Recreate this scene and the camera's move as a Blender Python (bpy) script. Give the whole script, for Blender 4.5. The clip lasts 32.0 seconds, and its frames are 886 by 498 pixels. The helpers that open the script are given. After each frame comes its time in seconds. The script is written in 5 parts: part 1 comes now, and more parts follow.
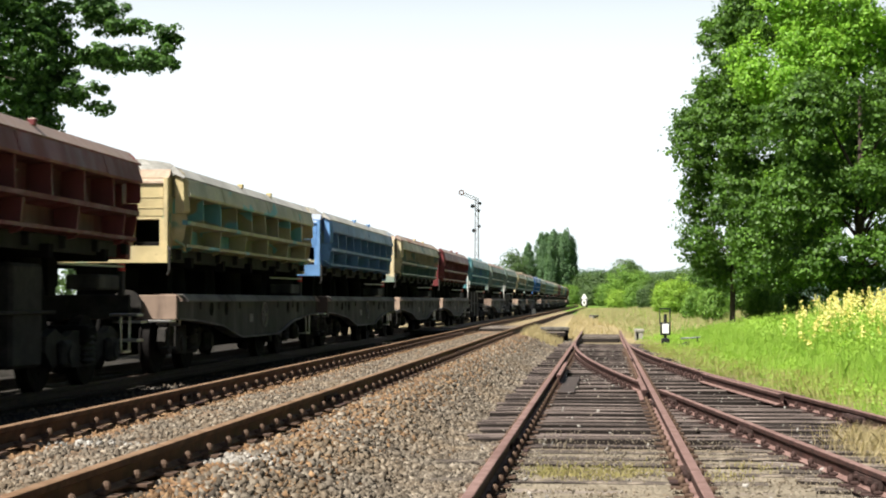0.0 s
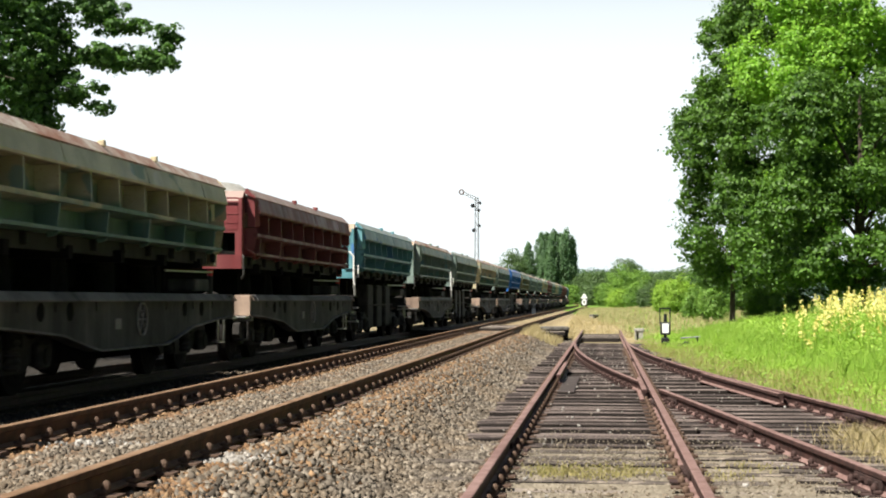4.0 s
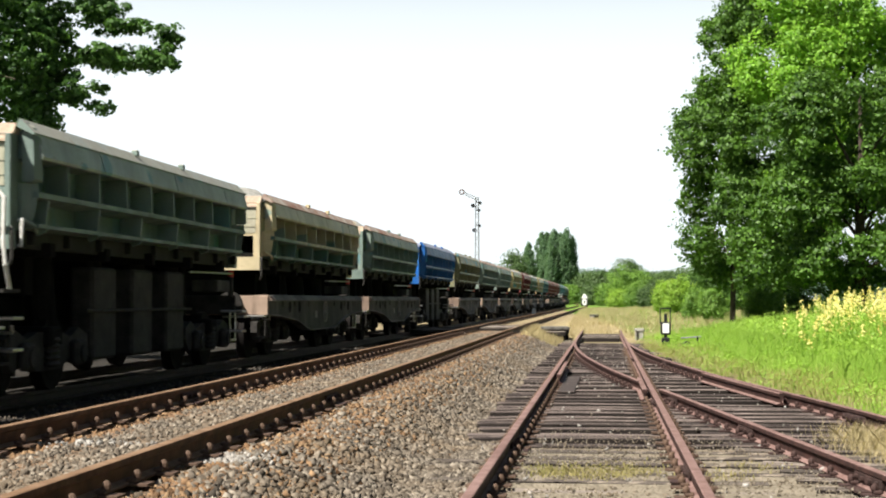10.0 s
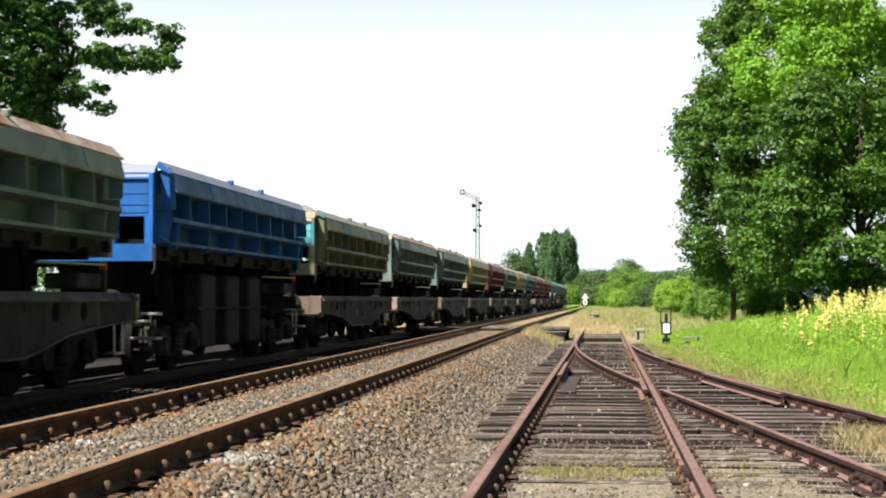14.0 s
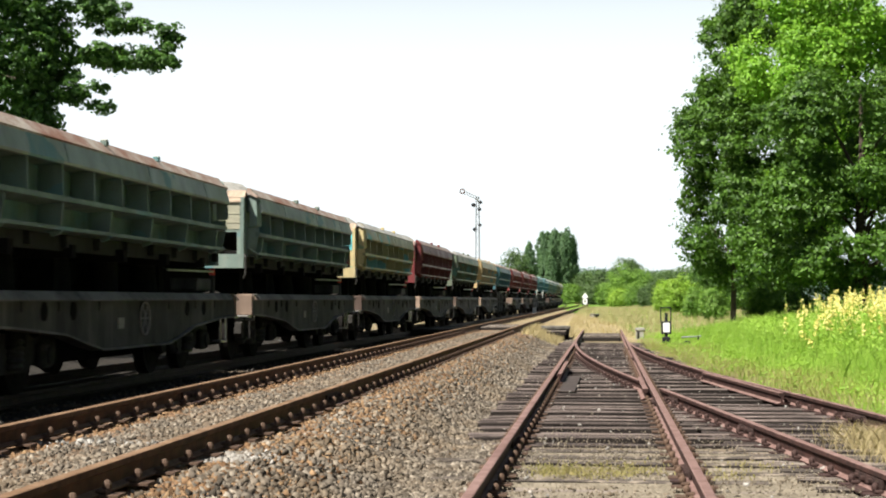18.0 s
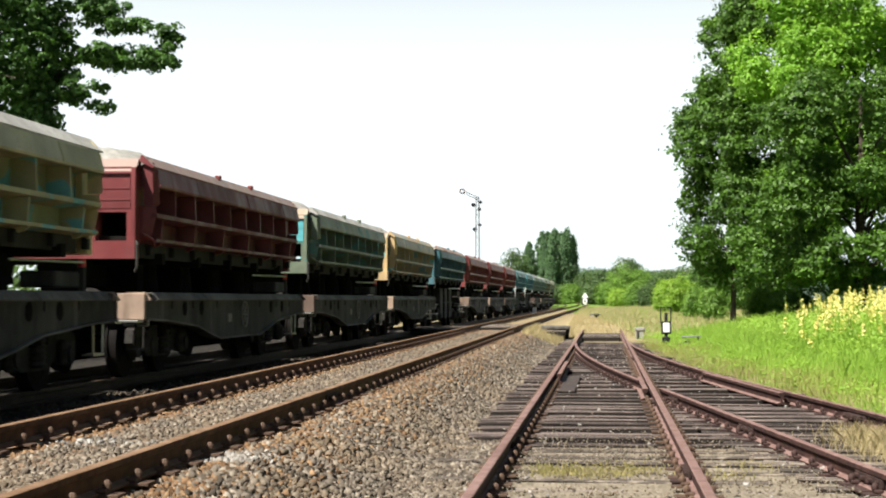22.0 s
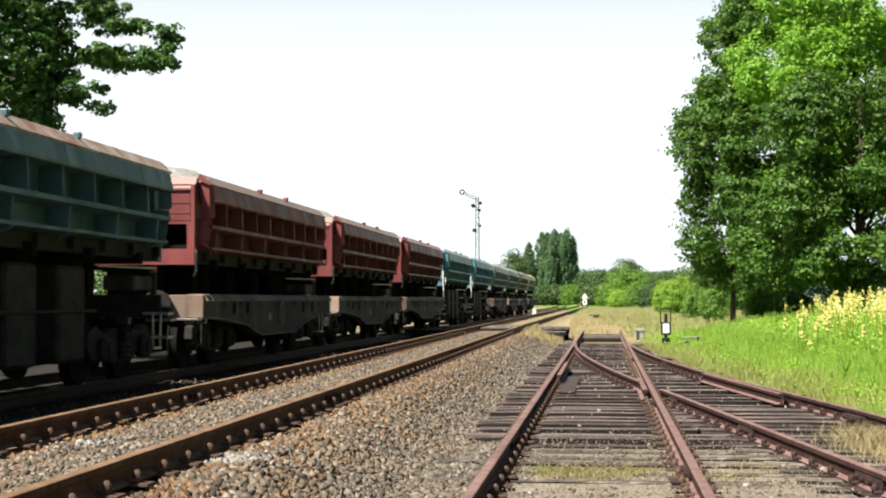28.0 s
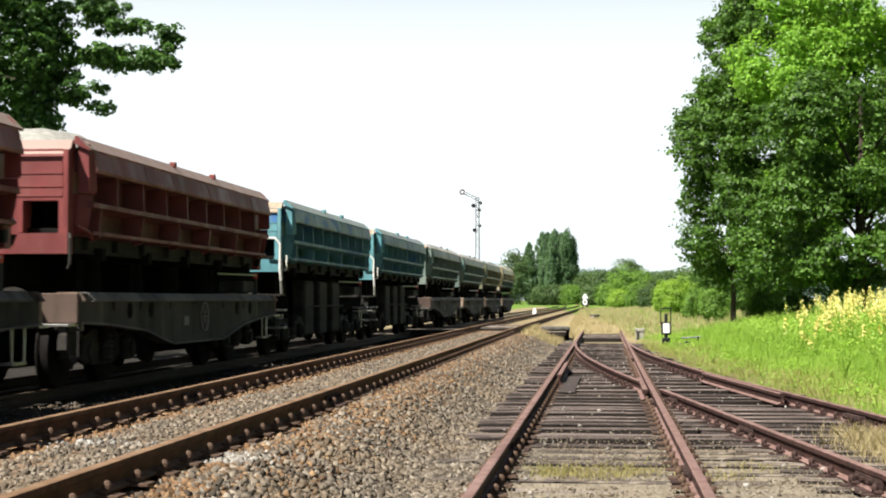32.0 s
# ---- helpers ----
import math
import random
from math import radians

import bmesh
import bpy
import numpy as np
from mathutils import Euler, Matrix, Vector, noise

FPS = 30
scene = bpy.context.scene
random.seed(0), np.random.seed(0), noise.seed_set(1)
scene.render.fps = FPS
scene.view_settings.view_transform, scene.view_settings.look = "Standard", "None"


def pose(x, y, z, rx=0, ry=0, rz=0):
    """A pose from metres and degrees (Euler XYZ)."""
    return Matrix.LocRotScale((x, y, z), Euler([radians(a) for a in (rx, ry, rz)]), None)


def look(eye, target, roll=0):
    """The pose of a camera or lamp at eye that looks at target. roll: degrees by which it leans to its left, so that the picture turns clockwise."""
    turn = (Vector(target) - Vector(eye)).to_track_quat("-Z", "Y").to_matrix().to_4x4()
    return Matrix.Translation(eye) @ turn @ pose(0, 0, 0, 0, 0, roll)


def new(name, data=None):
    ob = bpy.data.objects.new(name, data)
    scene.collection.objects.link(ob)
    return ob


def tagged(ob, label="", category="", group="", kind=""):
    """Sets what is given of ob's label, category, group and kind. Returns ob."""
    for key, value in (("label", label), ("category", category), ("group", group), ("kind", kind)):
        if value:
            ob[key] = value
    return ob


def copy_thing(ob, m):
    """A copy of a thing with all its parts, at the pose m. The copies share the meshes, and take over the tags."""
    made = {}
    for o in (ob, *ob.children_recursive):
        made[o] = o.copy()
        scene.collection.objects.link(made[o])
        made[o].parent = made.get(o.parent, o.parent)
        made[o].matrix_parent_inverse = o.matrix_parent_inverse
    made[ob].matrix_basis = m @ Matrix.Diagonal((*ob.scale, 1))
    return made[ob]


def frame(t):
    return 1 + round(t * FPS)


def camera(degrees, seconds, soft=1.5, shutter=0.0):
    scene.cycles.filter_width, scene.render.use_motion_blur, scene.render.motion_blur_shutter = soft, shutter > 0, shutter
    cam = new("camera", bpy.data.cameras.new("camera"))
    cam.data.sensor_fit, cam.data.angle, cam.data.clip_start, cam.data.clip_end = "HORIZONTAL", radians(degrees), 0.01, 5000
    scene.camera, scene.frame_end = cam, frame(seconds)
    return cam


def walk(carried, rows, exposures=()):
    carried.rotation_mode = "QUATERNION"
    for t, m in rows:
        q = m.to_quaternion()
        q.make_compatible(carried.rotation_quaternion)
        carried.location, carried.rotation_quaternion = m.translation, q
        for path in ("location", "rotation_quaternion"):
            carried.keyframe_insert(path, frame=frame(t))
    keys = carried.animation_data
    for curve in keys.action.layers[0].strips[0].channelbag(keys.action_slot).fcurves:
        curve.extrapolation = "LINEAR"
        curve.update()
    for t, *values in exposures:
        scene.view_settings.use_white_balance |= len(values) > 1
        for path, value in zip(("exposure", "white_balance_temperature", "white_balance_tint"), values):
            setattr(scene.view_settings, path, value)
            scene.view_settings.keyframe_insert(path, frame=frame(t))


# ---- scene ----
# camera, standing on the siding, with the slight sway of its stand
F_DEG = 30.56
YAW = 5.89
PITCH = 1.80
CAM_Z = 1.227
cam = camera(F_DEG, 32.0, soft=2.0, shutter=0.3)


def cam_pose(pan=0.0, tilt=0.0):
    return pose(0, 0, CAM_Z, 90 + PITCH + tilt, 0, YAW + pan)


walk(cam, [(t, cam_pose(pan, tilt)) for t, pan, tilt in (
    (0, -0.0271, 0.015), (0.5, 0.0002, 0.0017), (1, -0.0171, -0.0017), (1.5, 0.0035, 0.0017), (2, -0.0133, 0.0218), (2.5, 0, 0.0318), (3, -0.0271, 0.0283), (3.5, -0.0271, 0.0017),
    (5.5, -0.0271, -0.0017), (6, -0.0271, -0.0287), (6.5, 0, -0.0458), (7, -0.0202, -0.0085), (7.5, -0, -0.0017), (8, 0.0035, -0.0525), (8.5, -0.0202, -0.0494), (9, 0.0035, -0.0287),
    (9.5, -0.0033, -0.0221), (10, -0.0171, -0.0017), (10.5, -0.0271, 0.0494), (11, -0.0271, 0.0318), (11.5, 0.0035, 0.0017), (12, 0.0035, 0.0017), (12.5, -0.0069, 0.0017), (13, -0.0069, -0.0221),
    (13.5, 0.0069, -0.005), (14, 0.0035, 0.0017), (14.5, -0.0204, 0.0494), (16.5, -0.0035, -0.0017), (17, 0.0035, 0.0017), (17.5, 0.0033, 0.0017), (18, 0.0035, -0.0254), (18.5, 0.0171, -0.0187),
    (19, 0.0069, -0.0152), (19.5, 0.0104, -0.0287), (20, 0.0275, -0.0154), (20.5, 0.0102, -0.0221), (21, 0.0102, -0.0152), (21.5, 0.0308, -0.0119), (22, 0, -0.0287), (22.5, 0.0069, -0.0185),
    (23, 0.0069, -0.0185), (23.5, 0.0035, 0.0017), (24, -0.0069, -0.0017), (24.5, -0.0169, -0.0287), (25, -0.0035, -0.0321), (25.5, 0.0344, -0.0083), (27.5, -0.0204, 0.0017), (28, -0.0069, 0.0017),
    (28.5, -0.0204, -0.0562), (29, 0.0069, -0.0287), (29.5, -0.0237, -0.0152), (30, 0.0069, 0.0017), (30.5, 0.0035, 0.005), (31, 0.0035, 0.005), (31.5, -0.0169, 0.0052), (32, -0.0002, -0.0017),
)])

# ---- world and sun ----
SUN_FROM = Vector((-0.50, -0.52, 0.95)).normalized()
world = bpy.data.worlds.new("world")
scene.world = world
world.use_nodes = True
wn = world.node_tree
wn.nodes.clear()
sky = wn.nodes.new("ShaderNodeTexSky")
sky.sky_type = "NISHITA"
sky.sun_disc = False
sky.sun_elevation = math.asin(SUN_FROM.z)
sky.sun_rotation = math.atan2(SUN_FROM.x, SUN_FROM.y)
sky.air_density = 1.0
sky.dust_density = 1.5
sky.ozone_density = 1.0
# summer haze: the sky whitens towards the horizon all the way round
up = wn.nodes.new("ShaderNodeSeparateXYZ")
wn.links.new(wn.nodes.new("ShaderNodeTexCoord").outputs["Generated"], up.inputs[0])
fall = wn.nodes.new("ShaderNodeMapRange")
fall.interpolation_type = "SMOOTHERSTEP"
for k, v in zip((1, 2, 3, 4), (0.10, 0.34, 1.0, 0.0)):
    fall.inputs[k].default_value = v
wn.links.new(up.outputs[2], fall.inputs[0])
blue = wn.nodes.new("ShaderNodeMix")
blue.data_type = "RGBA"
blue.blend_type = "MULTIPLY"
blue.inputs[0].default_value = 1.0
blue.inputs[7].default_value = (0.036, 0.036, 0.036, 1)
wn.links.new(sky.outputs[0], blue.inputs[6])
haze = wn.nodes.new("ShaderNodeMix")
haze.data_type = "RGBA"
haze.inputs[7].default_value = (0.605, 0.655, 0.68, 1)
wn.links.new(fall.outputs[0], haze.inputs[0])
wn.links.new(blue.outputs[2], haze.inputs[6])
bg = wn.nodes.new("ShaderNodeBackground")
bg.inputs["Strength"].default_value = 0.74
wo = wn.nodes.new("ShaderNodeOutputWorld")
wn.links.new(haze.outputs[2], bg.inputs["Color"])
wn.links.new(bg.outputs[0], wo.inputs["Surface"])

sun = new("sun", bpy.data.lights.new("sun", "SUN"))
sun.data.energy = 5.0
sun.data.angle = radians(0.6)
sun.data.color = (1.0, 0.95, 0.86)
sun.matrix_world = look(SUN_FROM * 100, (0, 0, 0))
scene.view_settings.exposure = 1.25


# ---- materials ----
def mat_base(name, rough=0.8, metal=0.0, spec=0.3):
    m = bpy.data.materials.new(name)
    m.use_nodes = True
    nt = m.node_tree
    b = nt.nodes["Principled BSDF"]
    b.inputs["Roughness"].default_value = rough
    b.inputs["Metallic"].default_value = metal
    b.inputs["Specular IOR Level"].default_value = spec
    return m, nt, b


def coords(nt, which="Object"):
    return nt.nodes.new("ShaderNodeTexCoord").outputs[which]


def noise_node(nt, vec, scale, detail=4.0, rough=0.6, stretch=None):
    if stretch:
        mp = nt.nodes.new("ShaderNodeMapping")
        mp.inputs["Scale"].default_value = stretch
        nt.links.new(vec, mp.inputs["Vector"])
        vec = mp.outputs[0]
    n = nt.nodes.new("ShaderNodeTexNoise")
    n.inputs["Scale"].default_value = scale
    n.inputs["Detail"].default_value = detail
    n.inputs["Roughness"].default_value = rough
    nt.links.new(vec, n.inputs["Vector"])
    return n.outputs["Fac"]


def ramp(nt, fac, stops):
    r = nt.nodes.new("ShaderNodeValToRGB")
    e = r.color_ramp.elements
    while len(e) < len(stops):
        e.new(0.5)
    for el, (p, c) in zip(e, stops):
        el.position = p
        el.color = (*c, 1) if len(c) == 3 else c
    nt.links.new(fac, r.inputs["Fac"])
    return r.outputs["Color"]


def val(nt, fac, lo, hi, a=0.0, b=1.0):
    r = nt.nodes.new("ShaderNodeMapRange")
    r.interpolation_type = "SMOOTHSTEP"
    for k, v in zip((1, 2, 3, 4), (lo, hi, a, b)):
        r.inputs[k].default_value = v
    nt.links.new(fac, r.inputs[0])
    return r.outputs[0]


def mix(nt, fac, a, b, mode="MIX"):
    n = nt.nodes.new("ShaderNodeMix")
    n.data_type = "RGBA"
    n.blend_type = mode
    for sock, v in ((n.inputs[0], fac), (n.inputs[6], a), (n.inputs[7], b)):
        if isinstance(v, (int, float)):
            sock.default_value = v
        elif isinstance(v, tuple):
            sock.default_value = (*v, 1)
        else:
            nt.links.new(v, sock)
    return n.outputs[2]


def calc(nt, op, a, b=0.0):
    n = nt.nodes.new("ShaderNodeMath")
    n.operation = op
    for sock, v in zip(n.inputs, (a, b)):
        if isinstance(v, (int, float)):
            sock.default_value = v
        else:
            nt.links.new(v, sock)
    return n.outputs[0]


def bump(nt, b, height, strength=0.3, distance=0.01):
    n = nt.nodes.new("ShaderNodeBump")
    n.inputs["Strength"].default_value = strength
    n.inputs["Distance"].default_value = distance
    nt.links.new(height, n.inputs["Height"])
    nt.links.new(n.outputs[0], b.inputs["Normal"])


def axis(nt, vec, k):
    s = nt.nodes.new("ShaderNodeSeparateXYZ")
    nt.links.new(vec, s.inputs[0])
    return s.outputs[k]


def paint(name, col, dust=(0.30, 0.27, 0.22), patch=None, rust=0.5, soil_shade=0.0, lower=None, spread=0.60):
    """Old vehicle paint: chalky, dusty, streaked and rusty in spots."""
    m, nt, b = mat_base(name, 0.55, 0, 0.35)
    v0 = coords(nt)
    own = nt.nodes.new("ShaderNodeVectorMath")
    nt.links.new(v0, own.inputs[0])
    nt.links.new(calc(nt, "MULTIPLY", nt.nodes.new("ShaderNodeObjectInfo").outputs["Random"], 60.0), own.inputs[1])
    v = own.outputs[0]
    n1 = noise_node(nt, v, 1.3, 5, 0.6)
    n2 = noise_node(nt, v, 3.0, 5, 0.65, (1.0, 0.9, 0.12))
    n3 = noise_node(nt, v, 26, 3, 0.6)
    c = mix(nt, val(nt, n1, 0.3, 0.75), tuple(x * 0.72 for x in col), tuple(min(1, x * 1.18) for x in col))
    if patch:
        c = mix(nt, val(nt, noise_node(nt, v, 1.1, 2, 0.4, (1, 1, 1.6)), spread, spread + 0.03), c, patch)
    if lower:
        # an older coat shows on the lower half, ending in a ragged line
        z = calc(nt, "ADD", axis(nt, v0, 2), calc(nt, "MULTIPLY", noise_node(nt, v, 0.35, 3, 0.5), 0.9))
        c = mix(nt, val(nt, z, 2.72, 2.84, 0.9, 0), c, lower)
    c = mix(nt, val(nt, n2, 0.50, 0.78, 0, 0.62 if not soil_shade else 0.35), c, dust)
    if soil_shade:
        # stone grime on the flaps, with side and pocket shade painted in
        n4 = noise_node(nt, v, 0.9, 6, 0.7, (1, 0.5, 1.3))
        c = mix(nt, val(nt, n4, 0.25, 0.72, soil_shade * 1.25, soil_shade * 0.45), c, (0.028, 0.030, 0.028))
    rs = calc(nt, "MULTIPLY", val(nt, n3, 0.60, 0.68), val(nt, n1, 0.48, 0.6, 0, rust))
    c = mix(nt, rs, c, (0.13, 0.055, 0.03))
    # dust that settled on upward faces
    up = axis(nt, nt.nodes.new("ShaderNodeNewGeometry").outputs["Normal"], 2)
    c = mix(nt, val(nt, up, 0.35, 0.9, 0, 0.8), c, (0.36, 0.32, 0.27))
    nt.links.new(c, b.inputs["Base Color"])
    nt.links.new(val(nt, n2, 0.3, 0.8, 0.42, 0.85), b.inputs["Roughness"])
    bump(nt, b, n3, 0.15, 0.004)
    return m


def grime(name, col, col2, rough=0.75, scale=6.0, bstr=0.3, metal=0.0, spec=0.3):
    m, nt, b = mat_base(name, rough, metal, spec)
    v = coords(nt)
    n1 = noise_node(nt, v, scale, 6, 0.65)
    n2 = noise_node(nt, v, scale * 9, 3, 0.6)
    c = mix(nt, val(nt, n1, 0.3, 0.72), col, col2)
    c = mix(nt, val(nt, n2, 0.4, 0.75, 0, 0.5), c, tuple(x * 0.6 for x in col))
    nt.links.new(c, b.inputs["Base Color"])
    bump(nt, b, n2, bstr, 0.005)
    return m


def leaf_mat(name, c1, c2, trans=0.22):
    m, nt, b = mat_base(name, 0.55, 0, 0.35)
    r = nt.nodes.new("ShaderNodeNewGeometry").outputs["Random Per Island"]
    n1 = noise_node(nt, coords(nt), 0.6, 2, 0.5)
    c = mix(nt, r, c1, c2)
    c = mix(nt, val(nt, n1, 0.4, 0.7, 0, 0.4), c, tuple(x * 1.2 for x in c2))
    nt.links.new(c, b.inputs["Base Color"])
    t = nt.nodes.new("ShaderNodeBsdfTranslucent")
    nt.links.new(mix(nt, 0.5, c, (c2[0] * 1.5, c2[1] * 1.6, c2[2] * 0.7)), t.inputs["Color"])
    ms = nt.nodes.new("ShaderNodeMixShader")
    ms.inputs[0].default_value = trans
    nt.links.new(b.outputs[0], ms.inputs[1])
    nt.links.new(t.outputs[0], ms.inputs[2])
    nt.links.new(ms.outputs[0], nt.nodes["Material Output"].inputs["Surface"])
    return m


def stone_mat(name, c1, c2):
    m, nt, b = mat_base(name, 0.95, 0, 0.1)
    r = nt.nodes.new("ShaderNodeNewGeometry").outputs["Random Per Island"]
    v = coords(nt)
    n1 = noise_node(nt, v, 0.8, 4, 0.6)
    n2 = noise_node(nt, v, 45, 3, 0.6)
    c = ramp(nt, r, [(0.0, tuple(p * 0.45 for p in c1)), (0.30, c1), (0.75, tuple((p * 0.6 + q * 0.4) for p, q in zip(c1, c2))), (1.0, c2)])
    c = mix(nt, val(nt, n1, 0.4, 0.7, 0, 0.4), c, (0.20, 0.145, 0.09))
    c = mix(nt, val(nt, n2, 0.4, 0.7, 0, 0.4), c, tuple(p * 0.6 for p in c1))
    nt.links.new(c, b.inputs["Base Color"])
    bump(nt, b, n2, 0.5, 0.004)
    return m


def streaked(name, dark, light, stain):
    """Dusty frame steel with run-down stains."""
    m, nt, b = mat_base(name, 0.8, 0, 0.2)
    v = coords(nt)
    n1 = noise_node(nt, v, 1.1, 5, 0.65)
    n2 = noise_node(nt, v, 2.6, 6, 0.7, (1, 1.2, 0.15))
    n3 = noise_node(nt, v, 30, 3, 0.6)
    c = mix(nt, val(nt, n1, 0.3, 0.7), dark, light)
    c = mix(nt, val(nt, n2, 0.52, 0.72, 0, 0.6), c, stain)
    c = mix(nt, val(nt, n2, 0.48, 0.30, 0, 0.7), c, tuple(x * 0.4 for x in dark))
    nt.links.new(c, b.inputs["Base Color"])
    bump(nt, b, n3, 0.25, 0.004)
    return m


FRAME = streaked("frame_grey_brown", (0.026, 0.025, 0.023), (0.066, 0.063, 0.057), (0.135, 0.126, 0.112))
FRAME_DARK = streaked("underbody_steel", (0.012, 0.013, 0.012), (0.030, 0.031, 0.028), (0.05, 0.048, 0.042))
# dusty sill lip; doubles as the painted highlight along the bottom flange
FRAME_TOP = streaked("dusty_highlit_edge", (0.075, 0.071, 0.066), (0.155, 0.147, 0.135), (0.24, 0.225, 0.205))


def plate_mat(name, bare, dusty):
    """Painted end plates, some bare and dark, some caked with brown dust."""
    m, nt, b = mat_base(name, 0.85, 0, 0.2)
    v = coords(nt)
    one = nt.nodes.new("ShaderNodeObjectInfo").outputs["Random"]
    n1 = noise_node(nt, v, 2.0, 6, 0.65)
    n2 = noise_node(nt, v, 2.6, 5, 0.7, (1.2, 1, 0.2))
    c = mix(nt, calc(nt, "MULTIPLY", val(nt, one, 0.15, 0.85), val(nt, n1, 0.2, 0.6, 0.6, 1.0)), bare, dusty)
    c = mix(nt, val(nt, n2, 0.5, 0.75, 0, 0.6), c, tuple(x * 0.5 for x in bare))
    nt.links.new(c, b.inputs["Base Color"])
    bump(nt, b, noise_node(nt, v, 30, 3, 0.6), 0.3, 0.004)
    return m


HEADSTOCK = plate_mat("headstock_dust", (0.075, 0.052, 0.043), (0.32, 0.235, 0.18))
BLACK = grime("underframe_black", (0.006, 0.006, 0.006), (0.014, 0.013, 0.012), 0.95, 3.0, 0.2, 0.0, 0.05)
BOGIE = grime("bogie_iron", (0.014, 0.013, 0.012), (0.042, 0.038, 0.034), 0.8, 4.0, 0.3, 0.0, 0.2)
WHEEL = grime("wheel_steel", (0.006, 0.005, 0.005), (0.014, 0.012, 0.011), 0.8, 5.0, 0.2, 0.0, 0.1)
STEEL = grime("worn_bright_steel", (0.30, 0.29, 0.28), (0.45, 0.44, 0.42), 0.35, 5.0, 0.1, 0.8)
WHITE = grime("white_paint", (0.62, 0.61, 0.57), (0.78, 0.77, 0.74), 0.6, 6.0, 0.1)
RED = grime("red_knob", (0.45, 0.03, 0.03), (0.60, 0.06, 0.05), 0.5, 6.0, 0.1)
LOAD = grime("crushed_stone_load", (0.20, 0.198, 0.178), (0.36, 0.35, 0.32), 0.95, 9.0, 0.9)
def rail_mat(name, side1, side2, top1, top2):
    """Rusty rail: sides darker and upward faces lighter, set by facing."""
    m, nt, b = mat_base(name, 0.75, 0, 0.2)
    v = coords(nt)
    n1 = noise_node(nt, v, 5.0, 5, 0.65)
    n2 = noise_node(nt, v, 40, 3, 0.6)
    up = axis(nt, nt.nodes.new("ShaderNodeNewGeometry").outputs["Normal"], 2)
    c = mix(nt, val(nt, up, 0.5, 0.9), mix(nt, val(nt, n1, 0.35, 0.7), side1, side2), mix(nt, val(nt, n1, 0.3, 0.7), top1, top2))
    c = mix(nt, val(nt, n2, 0.5, 0.75, 0, 0.5), c, side1)
    nt.links.new(c, b.inputs["Base Color"])
    bump(nt, b, n2, 0.4, 0.003)
    return m


RUST_RAIL = rail_mat("rusty_rail", (0.026, 0.014, 0.012), (0.064, 0.031, 0.026), (0.115, 0.065, 0.056), (0.225, 0.145, 0.128))
DARK_RUST = grime("dark_rust", (0.06, 0.03, 0.02), (0.12, 0.06, 0.04), 0.8, 8.0, 0.4)
# darker brown for the rails of the train's own track
DARK_RAIL = grime("dark_rail", (0.022, 0.014, 0.010), (0.055, 0.036, 0.026), 0.6, 4.0, 0.2)
RAIL_HEAD = rail_mat("running_rail", (0.046, 0.021, 0.011), (0.105, 0.050, 0.026), (0.13, 0.075, 0.042), (0.22, 0.14, 0.085))
def timber_mat(name, dark, light, dust):
    """Split grey timber: grain along the sleeper, each one a little different, dust in the cracks."""
    m, nt, b = mat_base(name, 0.92, 0, 0.15)
    v = coords(nt)
    grain = noise_node(nt, v, 4.0, 6, 0.7, (0.6, 14.0, 14.0))
    spots = noise_node(nt, v, 5.0, 5, 0.65)
    one = nt.nodes.new("ShaderNodeObjectInfo").outputs["Random"]
    c = mix(nt, val(nt, grain, 0.35, 0.68), dark, light)
    # bleached ridges and rotted hollows run along each timber
    ridge = noise_node(nt, v, 4.0, 4, 0.6, (0.35, 3.2, 3.2))
    c = mix(nt, val(nt, ridge, 0.53, 0.64, 0, 0.75), c, tuple(min(1, x * 1.9) for x in light))
    c = mix(nt, val(nt, ridge, 0.47, 0.36, 0, 0.8), c, tuple(x * 0.45 for x in dark))
    c = mix(nt, val(nt, one, 0.0, 0.6, 0.0, 0.75), c, tuple(x * 0.4 for x in dark))
    c = mix(nt, val(nt, one, 0.7, 1.0, 0.0, 0.45), c, tuple(min(1, x * 1.5) for x in light))
    c = mix(nt, val(nt, spots, 0.48, 0.68, 0, 0.65), c, dust)
    # sides mixed to a much darker brown than the tops, by facing
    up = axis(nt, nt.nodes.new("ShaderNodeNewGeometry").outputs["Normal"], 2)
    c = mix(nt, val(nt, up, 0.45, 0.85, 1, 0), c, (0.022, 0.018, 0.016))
    nt.links.new(c, b.inputs["Base Color"])
    bump(nt, b, grain, 0.8, 0.012)
    return m


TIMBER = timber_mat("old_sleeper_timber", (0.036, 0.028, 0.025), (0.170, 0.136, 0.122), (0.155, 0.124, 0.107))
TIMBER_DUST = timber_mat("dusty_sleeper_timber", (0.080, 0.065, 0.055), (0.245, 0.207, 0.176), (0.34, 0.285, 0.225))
CONCRETE = grime("old_concrete", (0.225, 0.210, 0.188), (0.338, 0.323, 0.292), 0.9, 5.0, 0.4)
BARK = grime("bark", (0.030, 0.023, 0.018), (0.075, 0.058, 0.045), 0.95, 9.0, 0.8)
# linden leaf in two copies: one coloured as sunlit, one as shaded
LEAF_SUN = leaf_mat("sunlit_linden_leaf", (0.068, 0.165, 0.016), (0.265, 0.470, 0.054), 0.38)
LEAF_SHADE = leaf_mat("shaded_linden_leaf", (0.012, 0.040, 0.007), (0.098, 0.200, 0.024), 0.28)
LEAF_M = leaf_mat("shrub_leaf", (0.060, 0.140, 0.020), (0.180, 0.305, 0.050), 0.34)
LEAF_B = leaf_mat("maple_leaf", (0.010, 0.036, 0.010), (0.078, 0.170, 0.030), 0.28)
